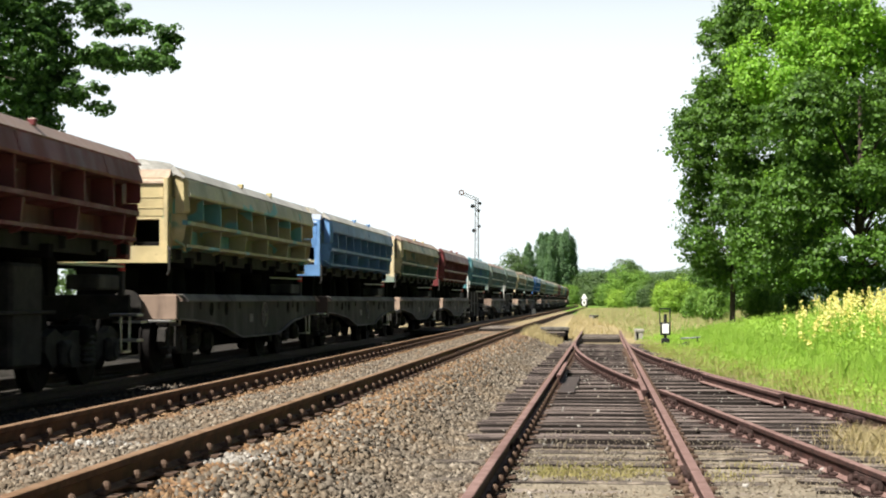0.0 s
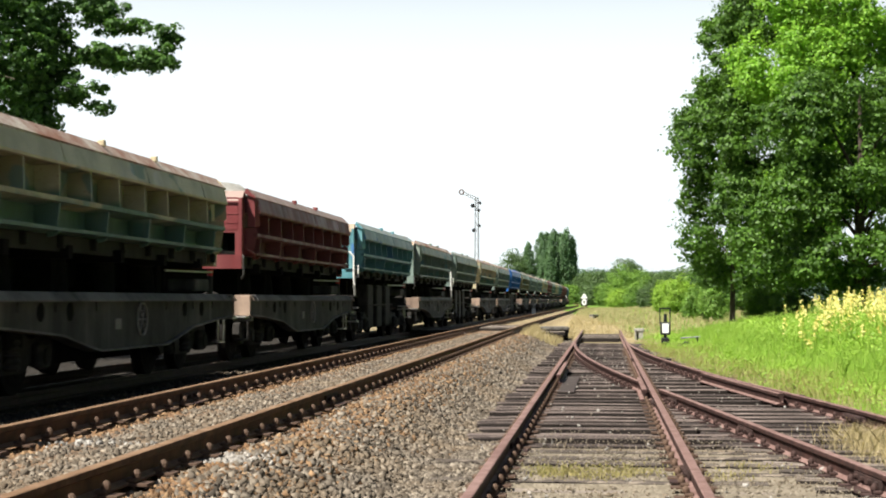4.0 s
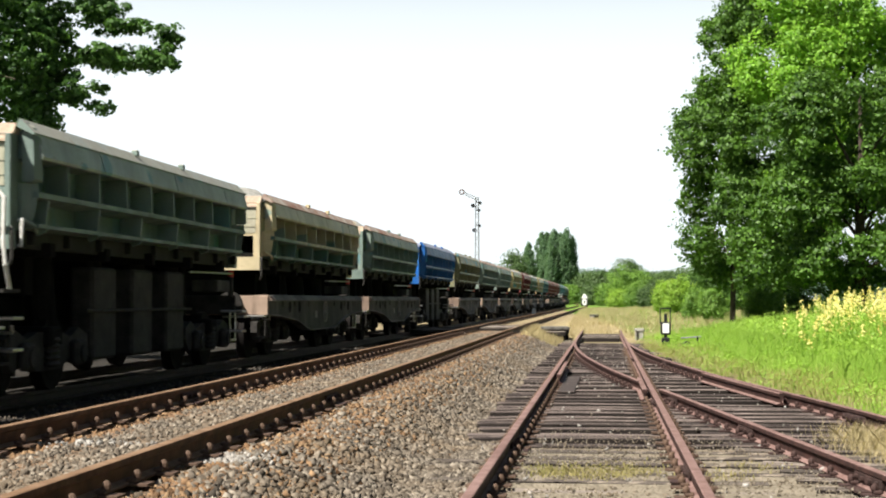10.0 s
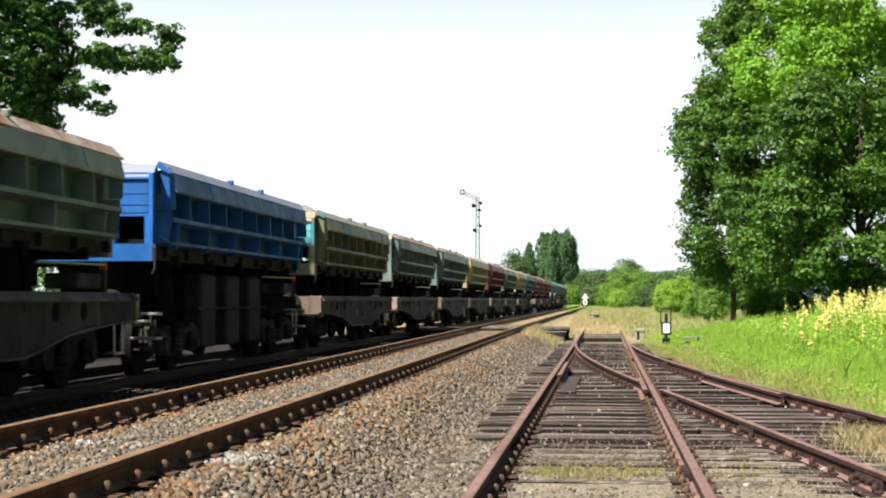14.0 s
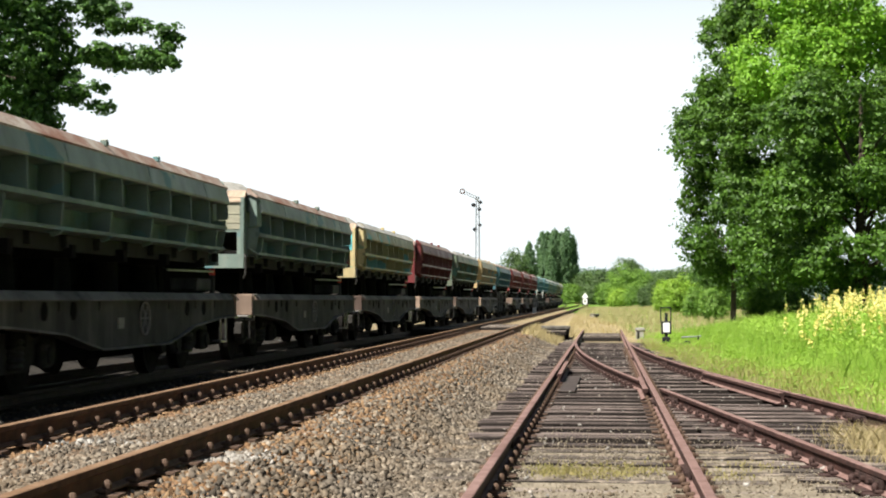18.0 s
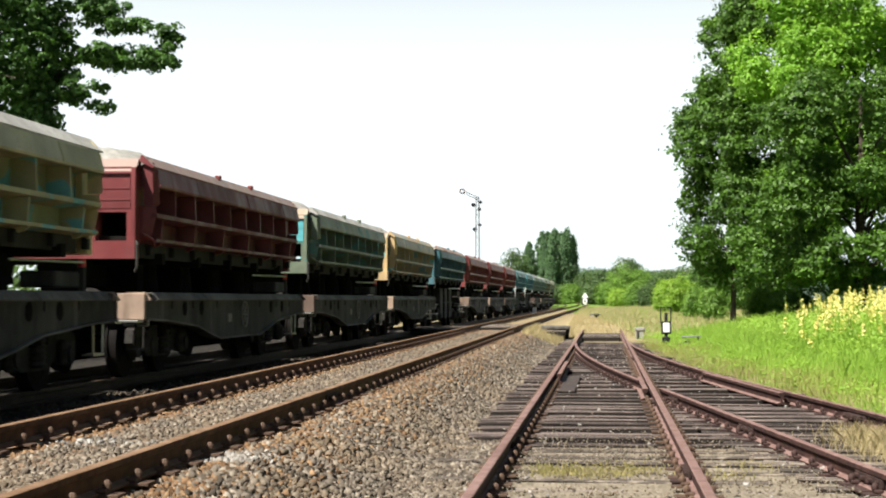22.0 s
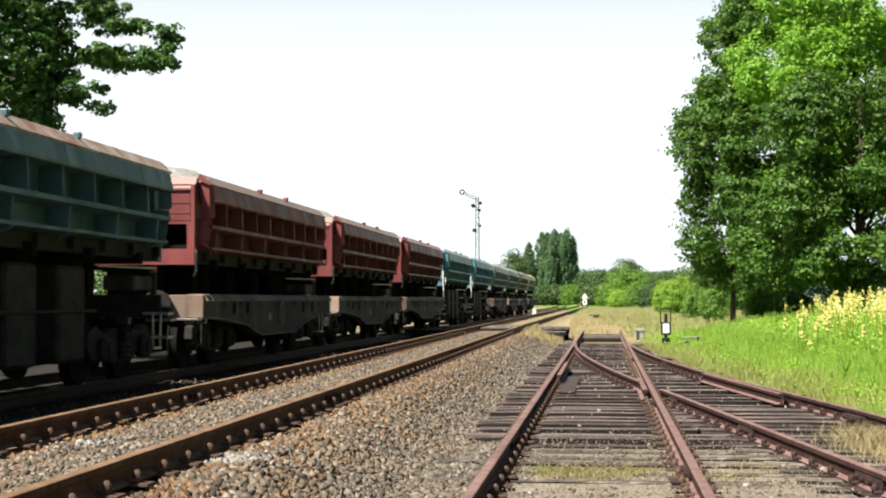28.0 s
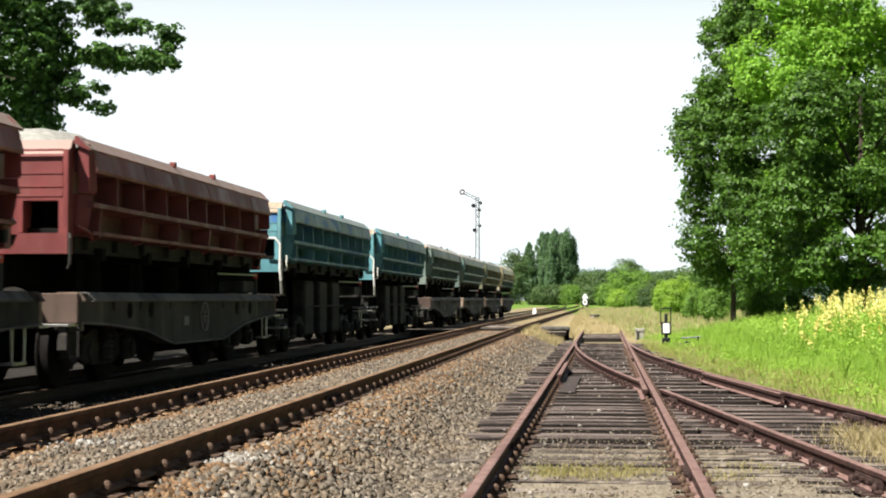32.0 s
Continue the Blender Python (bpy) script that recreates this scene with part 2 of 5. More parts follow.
LEAF_P = leaf_mat("poplar_leaf", (0.058, 0.120, 0.060), (0.130, 0.220, 0.100), 0.32)
LEAF_L = leaf_mat("light_bush_leaf", (0.135, 0.255, 0.025), (0.300, 0.440, 0.065), 0.38)
LEAF_W = leaf_mat("wood_leaf", (0.034, 0.071, 0.022), (0.093, 0.152, 0.046), 0.25)
# distance haze put into the leaf colour: greyer and bluer
LEAF_F = leaf_mat("hazed_wood_leaf", (0.055, 0.096, 0.074), (0.080, 0.128, 0.092), 0.1)
GRASS = leaf_mat("meadow_grass", (0.150, 0.290, 0.030), (0.350, 0.500, 0.090), 0.42)
GRASS_DEEP = leaf_mat("weed_leaf", (0.120, 0.240, 0.025), (0.310, 0.460, 0.070), 0.42)
DRY = leaf_mat("dry_grass", (0.300, 0.240, 0.115), (0.470, 0.395, 0.225), 0.28)
YELLOW_GRASS = leaf_mat("yellowing_grass", (0.222, 0.244, 0.052), (0.370, 0.348, 0.118), 0.3)
MOSS = leaf_mat("yellow_moss", (0.165, 0.165, 0.045), (0.315, 0.270, 0.120), 0.2)
FLOWER = leaf_mat("yellow_flower", (0.620, 0.510, 0.110), (0.760, 0.690, 0.290), 0.3)


# ---- building helpers ----
def part(name, bm, material, parent=None, label=""):
    me = bpy.data.meshes.new(name)
    bm.to_mesh(me)
    bm.free()
    me.materials.append(material)
    ob = new(name, me)
    ob.parent = parent
    if label:
        ob["label"] = label
    return ob


def flat(name, verts, faces, material, parent=None, smooth=False):
    me = bpy.data.meshes.new(name)
    me.from_pydata(verts, [], faces)
    me.update()
    me.materials.append(material)
    if smooth:
        me.polygons.foreach_set("use_smooth", [True] * len(me.polygons))
    ob = new(name, me)
    ob.parent = parent
    return ob


def arrays(name, v, f, material, parent=None):
    """A mesh from numpy arrays: v (n, 3), f (m, k) with k corners a face."""
    me = bpy.data.meshes.new(name)
    k = f.shape[1]
    me.vertices.add(len(v))
    me.vertices.foreach_set("co", np.ascontiguousarray(v, dtype=np.float32).ravel())
    me.loops.add(f.size)
    me.loops.foreach_set("vertex_index", np.ascontiguousarray(f, dtype=np.int32).ravel())
    me.polygons.add(len(f))
    me.polygons.foreach_set("loop_start", np.arange(0, f.size, k, dtype=np.int32))
    me.update(calc_edges=True)
    me.materials.append(material)
    ob = new(name, me)
    ob.parent = parent
    return ob


def add_box(bm, x0, x1, y0, y1, z0, z1, bevel=0.0):
    r = bmesh.ops.create_cube(bm, size=1.0, matrix=Matrix.Translation(((x0 + x1) / 2, (y0 + y1) / 2, (z0 + z1) / 2))
                              @ Matrix.Diagonal((x1 - x0, y1 - y0, z1 - z0, 1)))
    if bevel:
        es = list({e for v in r["verts"] for e in v.link_edges})
        bmesh.ops.bevel(bm, geom=es, offset=bevel, segments=1, affect="EDGES")


def box(x0, x1, y0, y1, z0, z1, bevel=0.0):
    bm = bmesh.new()
    add_box(bm, x0, x1, y0, y1, z0, z1, bevel)
    return bm


def add_cyl(bm, a, b, r, seg=12, r2=None):
    a, b = Vector(a), Vector(b)
    d = b - a
    m = Matrix.Translation((a + b) / 2) @ d.to_track_quat("Z", "Y").to_matrix().to_4x4()
    bmesh.ops.create_cone(bm, cap_ends=True, segments=seg, radius1=r, radius2=r if r2 is None else r2, depth=d.length, matrix=m)


def cyl(a, b, r, seg=12, r2=None):
    bm = bmesh.new()
    add_cyl(bm, a, b, r, seg, r2)
    return bm


def prism(profile, a0, a1, plane="xz"):
    """Extrude a closed outline along the third axis from a0 to a1."""
    bm = bmesh.new()

    def at(p, a):
        return (p[0], a, p[1]) if plane == "xz" else (a, p[0], p[1])
    lo = [bm.verts.new(at(p, a0)) for p in profile]
    hi = [bm.verts.new(at(p, a1)) for p in profile]
    n = len(profile)
    bm.faces.new(lo)
    bm.faces.new(hi[::-1])
    for i in range(n):
        bm.faces.new((lo[i], hi[i], hi[(i + 1) % n], lo[(i + 1) % n]))
    bmesh.ops.recalc_face_normals(bm, faces=bm.faces[:])
    return bm


def loft(pa, ya, pb, yb):
    """A closed solid between two outlines of as many points at ya and yb."""
    bm = bmesh.new()
    lo = [bm.verts.new((x, ya, z)) for x, z in pa]
    hi = [bm.verts.new((x, yb, z)) for x, z in pb]
    n = len(pa)
    bm.faces.new(lo)
    bm.faces.new(hi[::-1])
    for i in range(n):
        bm.faces.new((lo[i], hi[i], hi[(i + 1) % n], lo[(i + 1) % n]))
    bmesh.ops.recalc_face_normals(bm, faces=bm.faces[:])
    return bm


def tube(points, r, seg=8):
    bm = bmesh.new()
    for a, b in zip(points, points[1:]):
        add_cyl(bm, a, b, r, seg)
    for p in points[1:-1]:
        bmesh.ops.create_icosphere(bm, subdivisions=1, radius=r * 1.02, matrix=Matrix.Translation(p))
    return bm


def ring(center, r, thick, plane="yz", n=24, m=6):
    """A closed round bar."""
    bm = bmesh.new()
    rows = []
    for i in range(n):
        a = 2 * math.pi * i / n
        row = []
        for j in range(m):
            q = 2 * math.pi * j / m
            u, v, w = (r + thick * math.cos(q)) * math.cos(a), (r + thick * math.cos(q)) * math.sin(a), thick * math.sin(q)
            off = (w, u, v) if plane == "yz" else (u, w, v)
            row.append(bm.verts.new(Vector(center) + Vector(off)))
        rows.append(row)
    for i in range(n):
        for j in range(m):
            bm.faces.new((rows[i][j], rows[(i + 1) % n][j], rows[(i + 1) % n][(j + 1) % m], rows[i][(j + 1) % m]))
    bmesh.ops.recalc_face_normals(bm, faces=bm.faces[:])
    return bm


def empty(name, m=None):
    ob = new(name)
    ob.empty_display_size = 0.3
    if m:
        ob.matrix_basis = m
    return ob


# ---- the plan: three tracks seen along +y ----
def t_x(y):
    return -7.77 - (max(0.0, y - 200) ** 2) / 8800


def m_x(y):
    return -3.45 - 0.0075 * min(y, 62) - 0.0015 * max(0.0, y - 62) - (max(0.0, y - 220) ** 2) / 8800


def s_x(y):
    return -0.10 - 0.0036 * y


def d_x(y):
    """The track that leaves the siding at the points."""
    if y >= 50:
        off = 0.0
    elif y >= 25:
        off = (50 - y) ** 2 / 456
    else:
        off = 625 / 456 + 0.11 * (25 - y)
    return s_x(y) + off


T_Z, M_Z, S_Z = 0.107, 0.33, 0.0


def smooth(a, b, x):
    t = min(1.0, max(0.0, (x - a) / (b - a)))
    return t * t * (3 - 2 * t)


def ground_z(x, y):
    tx, mx, sx, dx = t_x(y), m_x(y), s_x(y), d_x(y)
    bed_t = T_Z - 0.19
    bed_m = M_Z - 0.185
    bed_s = S_Z - 0.235 + 0.048 * smooth(17.5, 15.0, y) if y < 17.5 else S_Z - 0.235
    if x < tx:
        z = bed_t
    elif x < mx:
        z = bed_t + (bed_m - bed_t) * smooth(tx + 1.9, mx - 1.15, x)
    else:
        z = bed_m + (bed_s - bed_m) * smooth(mx + 1.1, sx - 1.25, x)
    if y > 62:
        far = smooth(62, 75, y)
        if x > mx + 1:
            z = z * (1 - far) + far * (bed_m * 0.6 - 0.05)
    edge = dx + 2.2
    if x > edge:
        z += 0.52 * smooth(edge, edge + 5.5, x) + 0.05 * noise.noise((x * 0.5, y * 0.3, 0))
    if x < tx - 2.5:
        z += 0.04 * noise.noise((x * 0.5, y * 0.3, 3))
    return z


# ---- the train ----
PITCH_L = 12.75        # spacing of the wagons over buffers
HL = 5.35               # half length of the tipping body
FLAP = [(1.27, 3.02), (1.31, 3.06), (1.34, 3.02), (1.43, 2.72), (1.14, 2.68), (1.13, 2.32), (1.13, 1.98), (1.13, 1.90), (1.07, 1.96), (1.07, 2.94), (1.22, 2.98)]
BAND = [(1.33, 2.97), (1.435, 2.958), (1.505, 2.715), (1.495, 2.685), (1.43, 2.685), (1.34, 2.92)]


def mirrored(profile, side):
    return [(side * x, z) for x, z in profile]


def wheel_bm():
    """One wheelset: axle along x, two flanged wheels."""
    bm = bmesh.new()
    add_cyl(bm, (-1.0, 0, 0), (1.0, 0, 0), 0.075, 10)
    for s in (-1, 1):
        add_cyl(bm, (s * 0.70, 0, 0), (s * 0.825, 0, 0), 0.46, 28)
        add_cyl(bm, (s * 0.675, 0, 0), (s * 0.70, 0, 0), 0.49, 28)
        add_cyl(bm, (s * 0.824, 0, 0), (s * 0.835, 0, 0), 0.36, 24, 0.33)
        add_cyl(bm, (s * 0.83, 0, 0), (s * 0.875, 0, 0), 0.13, 14)
        for k in range(4):
            a = k * math.pi / 2
            add_cyl(bm, (s * 0.834, 0.24 * math.cos(a), 0.24 * math.sin(a)), (s * 0.842, 0.24 * math.cos(a), 0.24 * math.sin(a)), 0.05, 8)
    return bm


def build_bogie(parent, y):
    bog = empty("bogie")
    bog.parent = parent
    bog.location = (0, y, 0)
    for s in (-1, 1):
        prof = [(-1.45, 0.50), (-1.42, 0.68), (-1.1, 0.78), (-0.75, 0.66), (-0.4, 0.74), (0.4, 0.74), (0.75, 0.66), (1.1, 0.78), (1.42, 0.68), (1.45, 0.50),
                (1.2, 0.30), (0.7, 0.40), (0.45, 0.28), (-0.45, 0.28), (-0.7, 0.40), (-1.2, 0.30)]
        part("side_frame", prism(prof, s * 0.98, s * 1.10, "yz"), BOGIE, bog)
        for k in (-0.9, 0.9):
            bm = box(min(s * 1.10, s * 1.22), max(s * 1.10, s * 1.22), k - 0.17, k + 0.17, 0.31, 0.63, 0.04)
            add_cyl(bm, (s * 1.22, k, 0.46), (s * 1.25, k, 0.46), 0.11, 14)
            part("axle_box", bm, BOGIE, bog)
        n, m = 12, 11
        vs = [(s * 1.14 + (0.085 if r % 2 else 0.06) * math.cos(a * 2 * math.pi / n), 0.17 * math.sin(a * 2 * math.pi / n) * (1.1 if r % 2 else 0.85), 0.32 + r * 0.036) for r in range(m) for a in range(n)]
        fs = [(r * n + a, r * n + (a + 1) % n, (r + 1) * n + (a + 1) % n, (r + 1) * n + a) for r in range(m - 1) for a in range(n)]
        flat("spring", vs, fs, BOGIE, bog)
        part("brake_hanger", box(min(s * 0.72, s * 0.82), max(s * 0.72, s * 0.82), -0.42, -0.34, 0.22, 0.72, 0.01), BOGIE, bog)
    part("bolster", box(-1.2, 1.2, -0.2, 0.2, 0.56, 0.80, 0.03), BLACK, bog)
    for k in (-0.9, 0.9):
        w = part("wheelset", wheel_bm(), WHEEL, bog)
        w.location = (0, k, 0.46)
    return bog


RIM = grime("rim_plain", (0.36, 0.33, 0.29), (0.50, 0.47, 0.42), 0.9, 2.5)
FLAP_PAINT = grime("flap_plain", (0.1, 0.1, 0.1), (0.2, 0.2, 0.2), 0.9, 2.5)
FLAP_PLATE = grime("flap_plate_plain", (0.1, 0.1, 0.1), (0.2, 0.2, 0.2), 0.9, 2.5)
BAND_PAINT = grime("band_plain", (0.2, 0.2, 0.2), (0.3, 0.3, 0.3), 0.9, 2.5)
COPE = grime("coping_plain", (0.3, 0.3, 0.3), (0.4, 0.4, 0.4), 0.9, 2.5)
PANEL = grime("panel_plain", (0.36, 0.33, 0.29), (0.50, 0.47, 0.42), 0.9, 2.5)
MARK = grime("faded_stencil", (0.17, 0.155, 0.14), (0.27, 0.25, 0.225), 0.8, 7.0)


def build_body(root, mat, flap_mat, heavy):
    """The tipping box: floor, two end walls with openings, two ribbed side flaps and the load."""
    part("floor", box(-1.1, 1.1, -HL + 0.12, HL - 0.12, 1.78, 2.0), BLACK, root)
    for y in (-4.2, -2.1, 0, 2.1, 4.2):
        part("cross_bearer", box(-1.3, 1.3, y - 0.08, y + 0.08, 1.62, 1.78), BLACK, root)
    for e in (-1, 1):
        def yy(a, b):
            return (min(e * a, e * b), max(e * a, e * b))
        y0, y1 = yy(HL - 0.25, HL + 0.02)
        bm = bmesh.new()
        add_box(bm, -1.22, 1.22, y0, y1, 2.33, 2.96)
        add_box(bm, -0.66, 0.66, y0, y1, 1.92, 2.33)
        for s in (-1, 1):
            add_box(bm, min(s * 1.10, s * 1.22), max(s * 1.10, s * 1.22), y0, y1, 1.92, 2.33)
        wall = part("end_wall", bm, mat, root)
        prof = [(e * (HL - 0.24), 2.96), (e * (HL - 0.22), 3.05), (e * (HL - 0.12), 3.085), (e * (HL + 0.055), 2.895), (e * (HL + 0.06), 2.865), (e * (HL + 0.021), 2.86), (e * (HL + 0.021), 2.955)]
        part("coping", prism(prof, -1.23, 1.23, "yz"), COPE, wall)
        for z in (2.50, 2.66):
            part("rib", box(-1.15, 1.15, *yy(HL + 0.020, HL + 0.036), z - 0.007, z + 0.008), PANEL, wall)
        part("end_panel", box(-1.15, 1.15, *yy(HL + 0.020, HL + 0.028), 2.38, 2.855), PANEL, wall)
        for s in (-1, 1):
            part("corner_post", box(min(s * 1.17, s * 1.24), max(s * 1.17, s * 1.24), *yy(HL + 0.020, HL + 0.070), 1.92, 2.955, 0.008), mat, wall)
            for a, b, lo, hi in ((0.60, 0.66, 1.94, 2.33),):
                part("opening_frame", box(min(s * a, s * b), max(s * a, s * b), *yy(HL + 0.020, HL + 0.050), lo, hi), mat, wall)
        beam = [(-1.24, 1.68), (1.24, 1.68), (1.24, 1.93), (0.62, 1.93), (0.56, 1.77), (-0.56, 1.77), (-0.62, 1.93), (-1.24, 1.93)]
        part("end_beam", prism(beam, e * (HL - 0.10), e * (HL + 0.10), "xz"), mat, root)
    for s in (-1, 1):
        flap = part("side_flap", prism(mirrored(FLAP, s), -HL + 0.22, HL - 0.22, "xz"), FLAP_PLATE, root)

        def xx(a, b):
            return (min(s * a, s * b), max(s * a, s * b))
        part("mid_rail", prism(mirrored([(1.12, 2.38), (1.46, 2.32), (1.46, 2.26), (1.12, 2.22)], s), -HL + 0.22, HL - 0.22, "xz"), flap_mat, flap)
        part("top_band", prism(mirrored(BAND, s), -HL + 0.23, HL - 0.23, "xz"), BAND_PAINT, flap, "plain upper plate, paled for dust and painted skylight")
        part("bottom_rail", prism(mirrored([(1.12, 2.0), (1.43, 1.97), (1.43, 1.925), (1.12, 1.90)], s), -HL + 0.30, HL - 0.30, "xz"), flap_mat, flap)
        full = [(1.29, 2.96), (1.30, 3.03), (1.33, 3.10), (1.40, 3.04), (1.47, 2.90), (1.49, 2.46), (1.47, 2.43), (1.29, 2.43)]
        slim = [(1.29, 2.96), (1.30, 3.02), (1.33, 3.085), (1.36, 3.03), (1.415, 2.90), (1.43, 2.46), (1.41, 2.43), (1.29, 2.43)]
        for e in (-1, 1):
            part("end_cap", loft(mirrored(full, s), e * (HL - 0.26), mirrored(slim, s), e * (HL - 0.15)), mat, flap)
            low_a = [(1.12, 1.94), (1.12, 2.422), (1.44, 2.422), (1.45, 2.32), (1.40, 2.05), (1.36, 1.95)]
            low_b = [(1.12, 2.02), (1.12, 2.422), (1.27, 2.422), (1.28, 2.32), (1.27, 2.12), (1.24, 2.04)]
            part("lower_cap", loft(mirrored(low_a, s), e * (HL - 0.24), mirrored(low_b, s), e * (HL - 0.19)), mat, flap)
            part("pivot_arm", tube([(s * 1.30, e * (HL - 0.10), 2.02), (s * 1.40, e * (HL - 0.22), 1.95), (s * 1.36, e * (HL - 0.45), 1.88)], 0.022, 6), mat, flap)
        part("rim", prism(mirrored([(1.24, 3.04), (1.262, 3.125), (1.285, 3.128), (1.445, 2.972), (1.44, 2.945)], s), -HL + 0.1, HL - 0.1, "xz"), RIM, flap)
        for y in (-2.9, 0.55, 3.6):
            part("plate_seam", prism(mirrored([(1.43, 2.95), (1.44, 2.956), (1.51, 2.715), (1.50, 2.70)], s), y - 0.012, y + 0.012, "xz"), flap_mat, flap)
        bm = box(*xx(1.13, 1.19), -HL + 0.35, HL - 0.35, 1.70, 1.905, 0.01)
        for k in range(9):
            add_box(bm, *xx(1.185, 1.27), -HL + 0.6 + k * 1.24, -HL + 0.72 + k * 1.24, 1.74, 1.89, 0.01)
        part("under_rail", bm, FRAME_DARK, root)
        for k in (1, 2, 4, 6):
            y = -HL + 1.30 + (k + 0.5) * 1.16
            for j in range(3 if k in (2, 4) else 2):
                part("marking", box(*xx(1.137, 1.146), y - 0.24 + 0.05 * j, y + 0.14 - 0.09 * j + 0.03 * k, 2.57 - j * 0.07, 2.605 - j * 0.07), MARK, flap, "faded pale stencilled bars")
        n_up = 8
        for k in range(n_up):
            y = -HL + 1.30 + k * 1.16
            part("upright", prism(mirrored([(1.12, 2.68), (1.425, 2.70), (1.44, 2.30), (1.12, 2.30)], s), y - 0.025, y + 0.025, "xz"), flap_mat, flap)
        for k in range(6):
            y = -HL + 0.6 + k * 1.86
            part("lower_upright", prism(mirrored([(1.12, 2.24), (1.44, 2.24), (1.41, 1.95), (1.12, 1.95)], s), y - 0.025, y + 0.025, "xz"), flap_mat, flap)
            hook = [(1.28, 1.93), (1.42, 1.95), (1.43, 1.91), (1.38, 1.87), (1.30, 1.85)]
            bm = prism(mirrored(hook, s), y - 0.03, y + 0.03, "xz")
            part("hinge", bm, flap_mat, flap)
        for k in range(2):
            y = -1.0 + k * 2.4
            part("lifting_lug", box(*xx(1.27, 1.37), y - 0.04, y + 0.04, 3.08, 3.17, 0.015), mat, flap)
    # heap of stone, uneven along the top
    nx, ny = 11, 44
    vs, fs = [], []
    for j in range(ny):
        for i in range(nx):
            u, v = i / (nx - 1) * 2 - 1, j / (ny - 1) * 2 - 1
            x, y = u * 1.26, v * (HL - 0.12)
            h = (1 - abs(u) ** 3) * (0.5 + 0.5 * min(1, (1 - abs(v)) * 6)) * min(1, (1 - abs(v)) * 9 + 0.15)
            z = 2.88 + h * (heavy + 0.30 * noise.noise((x * 0.5, y * 0.5, heavy * 7))) + 0.07 * noise.noise((x * 4, y * 4, heavy))
            vs.append((x, y, z))
    for j in range(ny - 1):
        for i in range(nx - 1):
            a = j * nx + i
            fs.append((a, a + 1, a + nx + 1, a + nx))
    flat("stone_load", vs, fs, LOAD, root, True)["label"] = "heaped pale crushed stone"
    # the box sits a little towards one end of the frame
    for o in root.children:
        o.location.y -= 0.10


def build_ends(root, rails, frame_x):
    """Buffers, couplings, steps, hoses and hand rails at both ends."""
    for e in (-1, 1):
        for s in (-1, 1):
            bm = cyl((s * 0.875, e * 5.74, 1.04), (s * 0.875, e * 6.25, 1.04), 0.10, 14)
            add_cyl(bm, (s * 0.875, e * 6.25, 1.04), (s * 0.875, e * 6.33, 1.04), 0.07, 12)
            add_cyl(bm, (s * 0.875, e * 6.33, 1.04), (s * 0.875, e * 6.375, 1.04), 0.23, 22)
            part("buffer", bm, BOGIE, root)
            # step hung under the corner
            x = s * (frame_x - 0.16)
            y0, y1 = sorted((e * 5.25, e * 5.66))
            bm = tube([(x, y0, 0.9), (x, y0 + 0.02, 0.42), (x, y1 - 0.02, 0.42), (x, y1, 0.9)], 0.016, 6)
            add_box(bm, x - 0.14, x + 0.02, y0, y1, 0.40, 0.43)
            part("step", bm, STEEL if s * e > 0 else BOGIE, root)
        for s in (-1, 1):
            xo, xi = s * (frame_x - 0.02), s * (frame_x - 0.42)
            part("corner_step", box(*sorted((xo, xi)), *sorted((e * 5.74, e * 6.04)), 0.80, 0.835, 0.006), STEEL, root, "worn bright steel step")
        bm = tube([(0, e * 5.74, 1.0), (0, e * 6.1, 0.98), (0, e * 6.375, 0.96)], 0.05, 8)
        part("coupling", bm, BOGIE, root)
        bm = tube([(0.30, e * 5.8, 0.9), (0.32, e * 6.0, 0.62), (0.22, e * 6.2, 0.52), (0.12, e * 6.375, 0.6)], 0.03, 6)
        part("brake_hose", bm, BLACK, root)
    for s in (-1, 1):
        # handle near the headstock
        y = s * -5.55
        part("shunter_handle", tube([(s * (frame_x - 0.02), y, 0.84), (s * (frame_x - 0.02), y + 0.02, 0.76), (s * (frame_x - 0.35), y + 0.02, 0.76), (s * (frame_x - 0.35), y, 0.86)], 0.018, 6), STEEL, root)
    for s in (-1, 1):
        part("corner_handle", tube([(s * 1.25, -HL - 0.16, 1.92), (s * 1.28, -HL - 0.22, 1.86), (s * 1.28, -HL - 0.22, 1.56), (s * 1.24, -HL - 0.18, 1.50)], 0.018, 6), FRAME, root)
    if rails:
        for s in (-1, 1):
            x = s * 1.28
            part("hand_rail", tube([(x, -5.62, 1.24), (x + s * 0.02, -5.80, 1.5), (x, -5.82, 1.75), (x, -5.80, 2.22), (x - s * 0.1, -5.80, 2.34), (x - s * 0.5, -5.80, 2.34)], 0.024, 8), WHITE, root, "white tubular hand rail")
            part("hand_hoop", tube([(x, -5.35, 1.72), (x + s * 0.05, -5.42, 1.72), (x + s * 0.06, -5.42, 2.0), (x, -5.35, 2.0)], 0.02, 8), WHITE, root)
        part("platform", box(-1.3, 1.3, -5.85, -5.35, 1.20, 1.24), BOGIE, root)


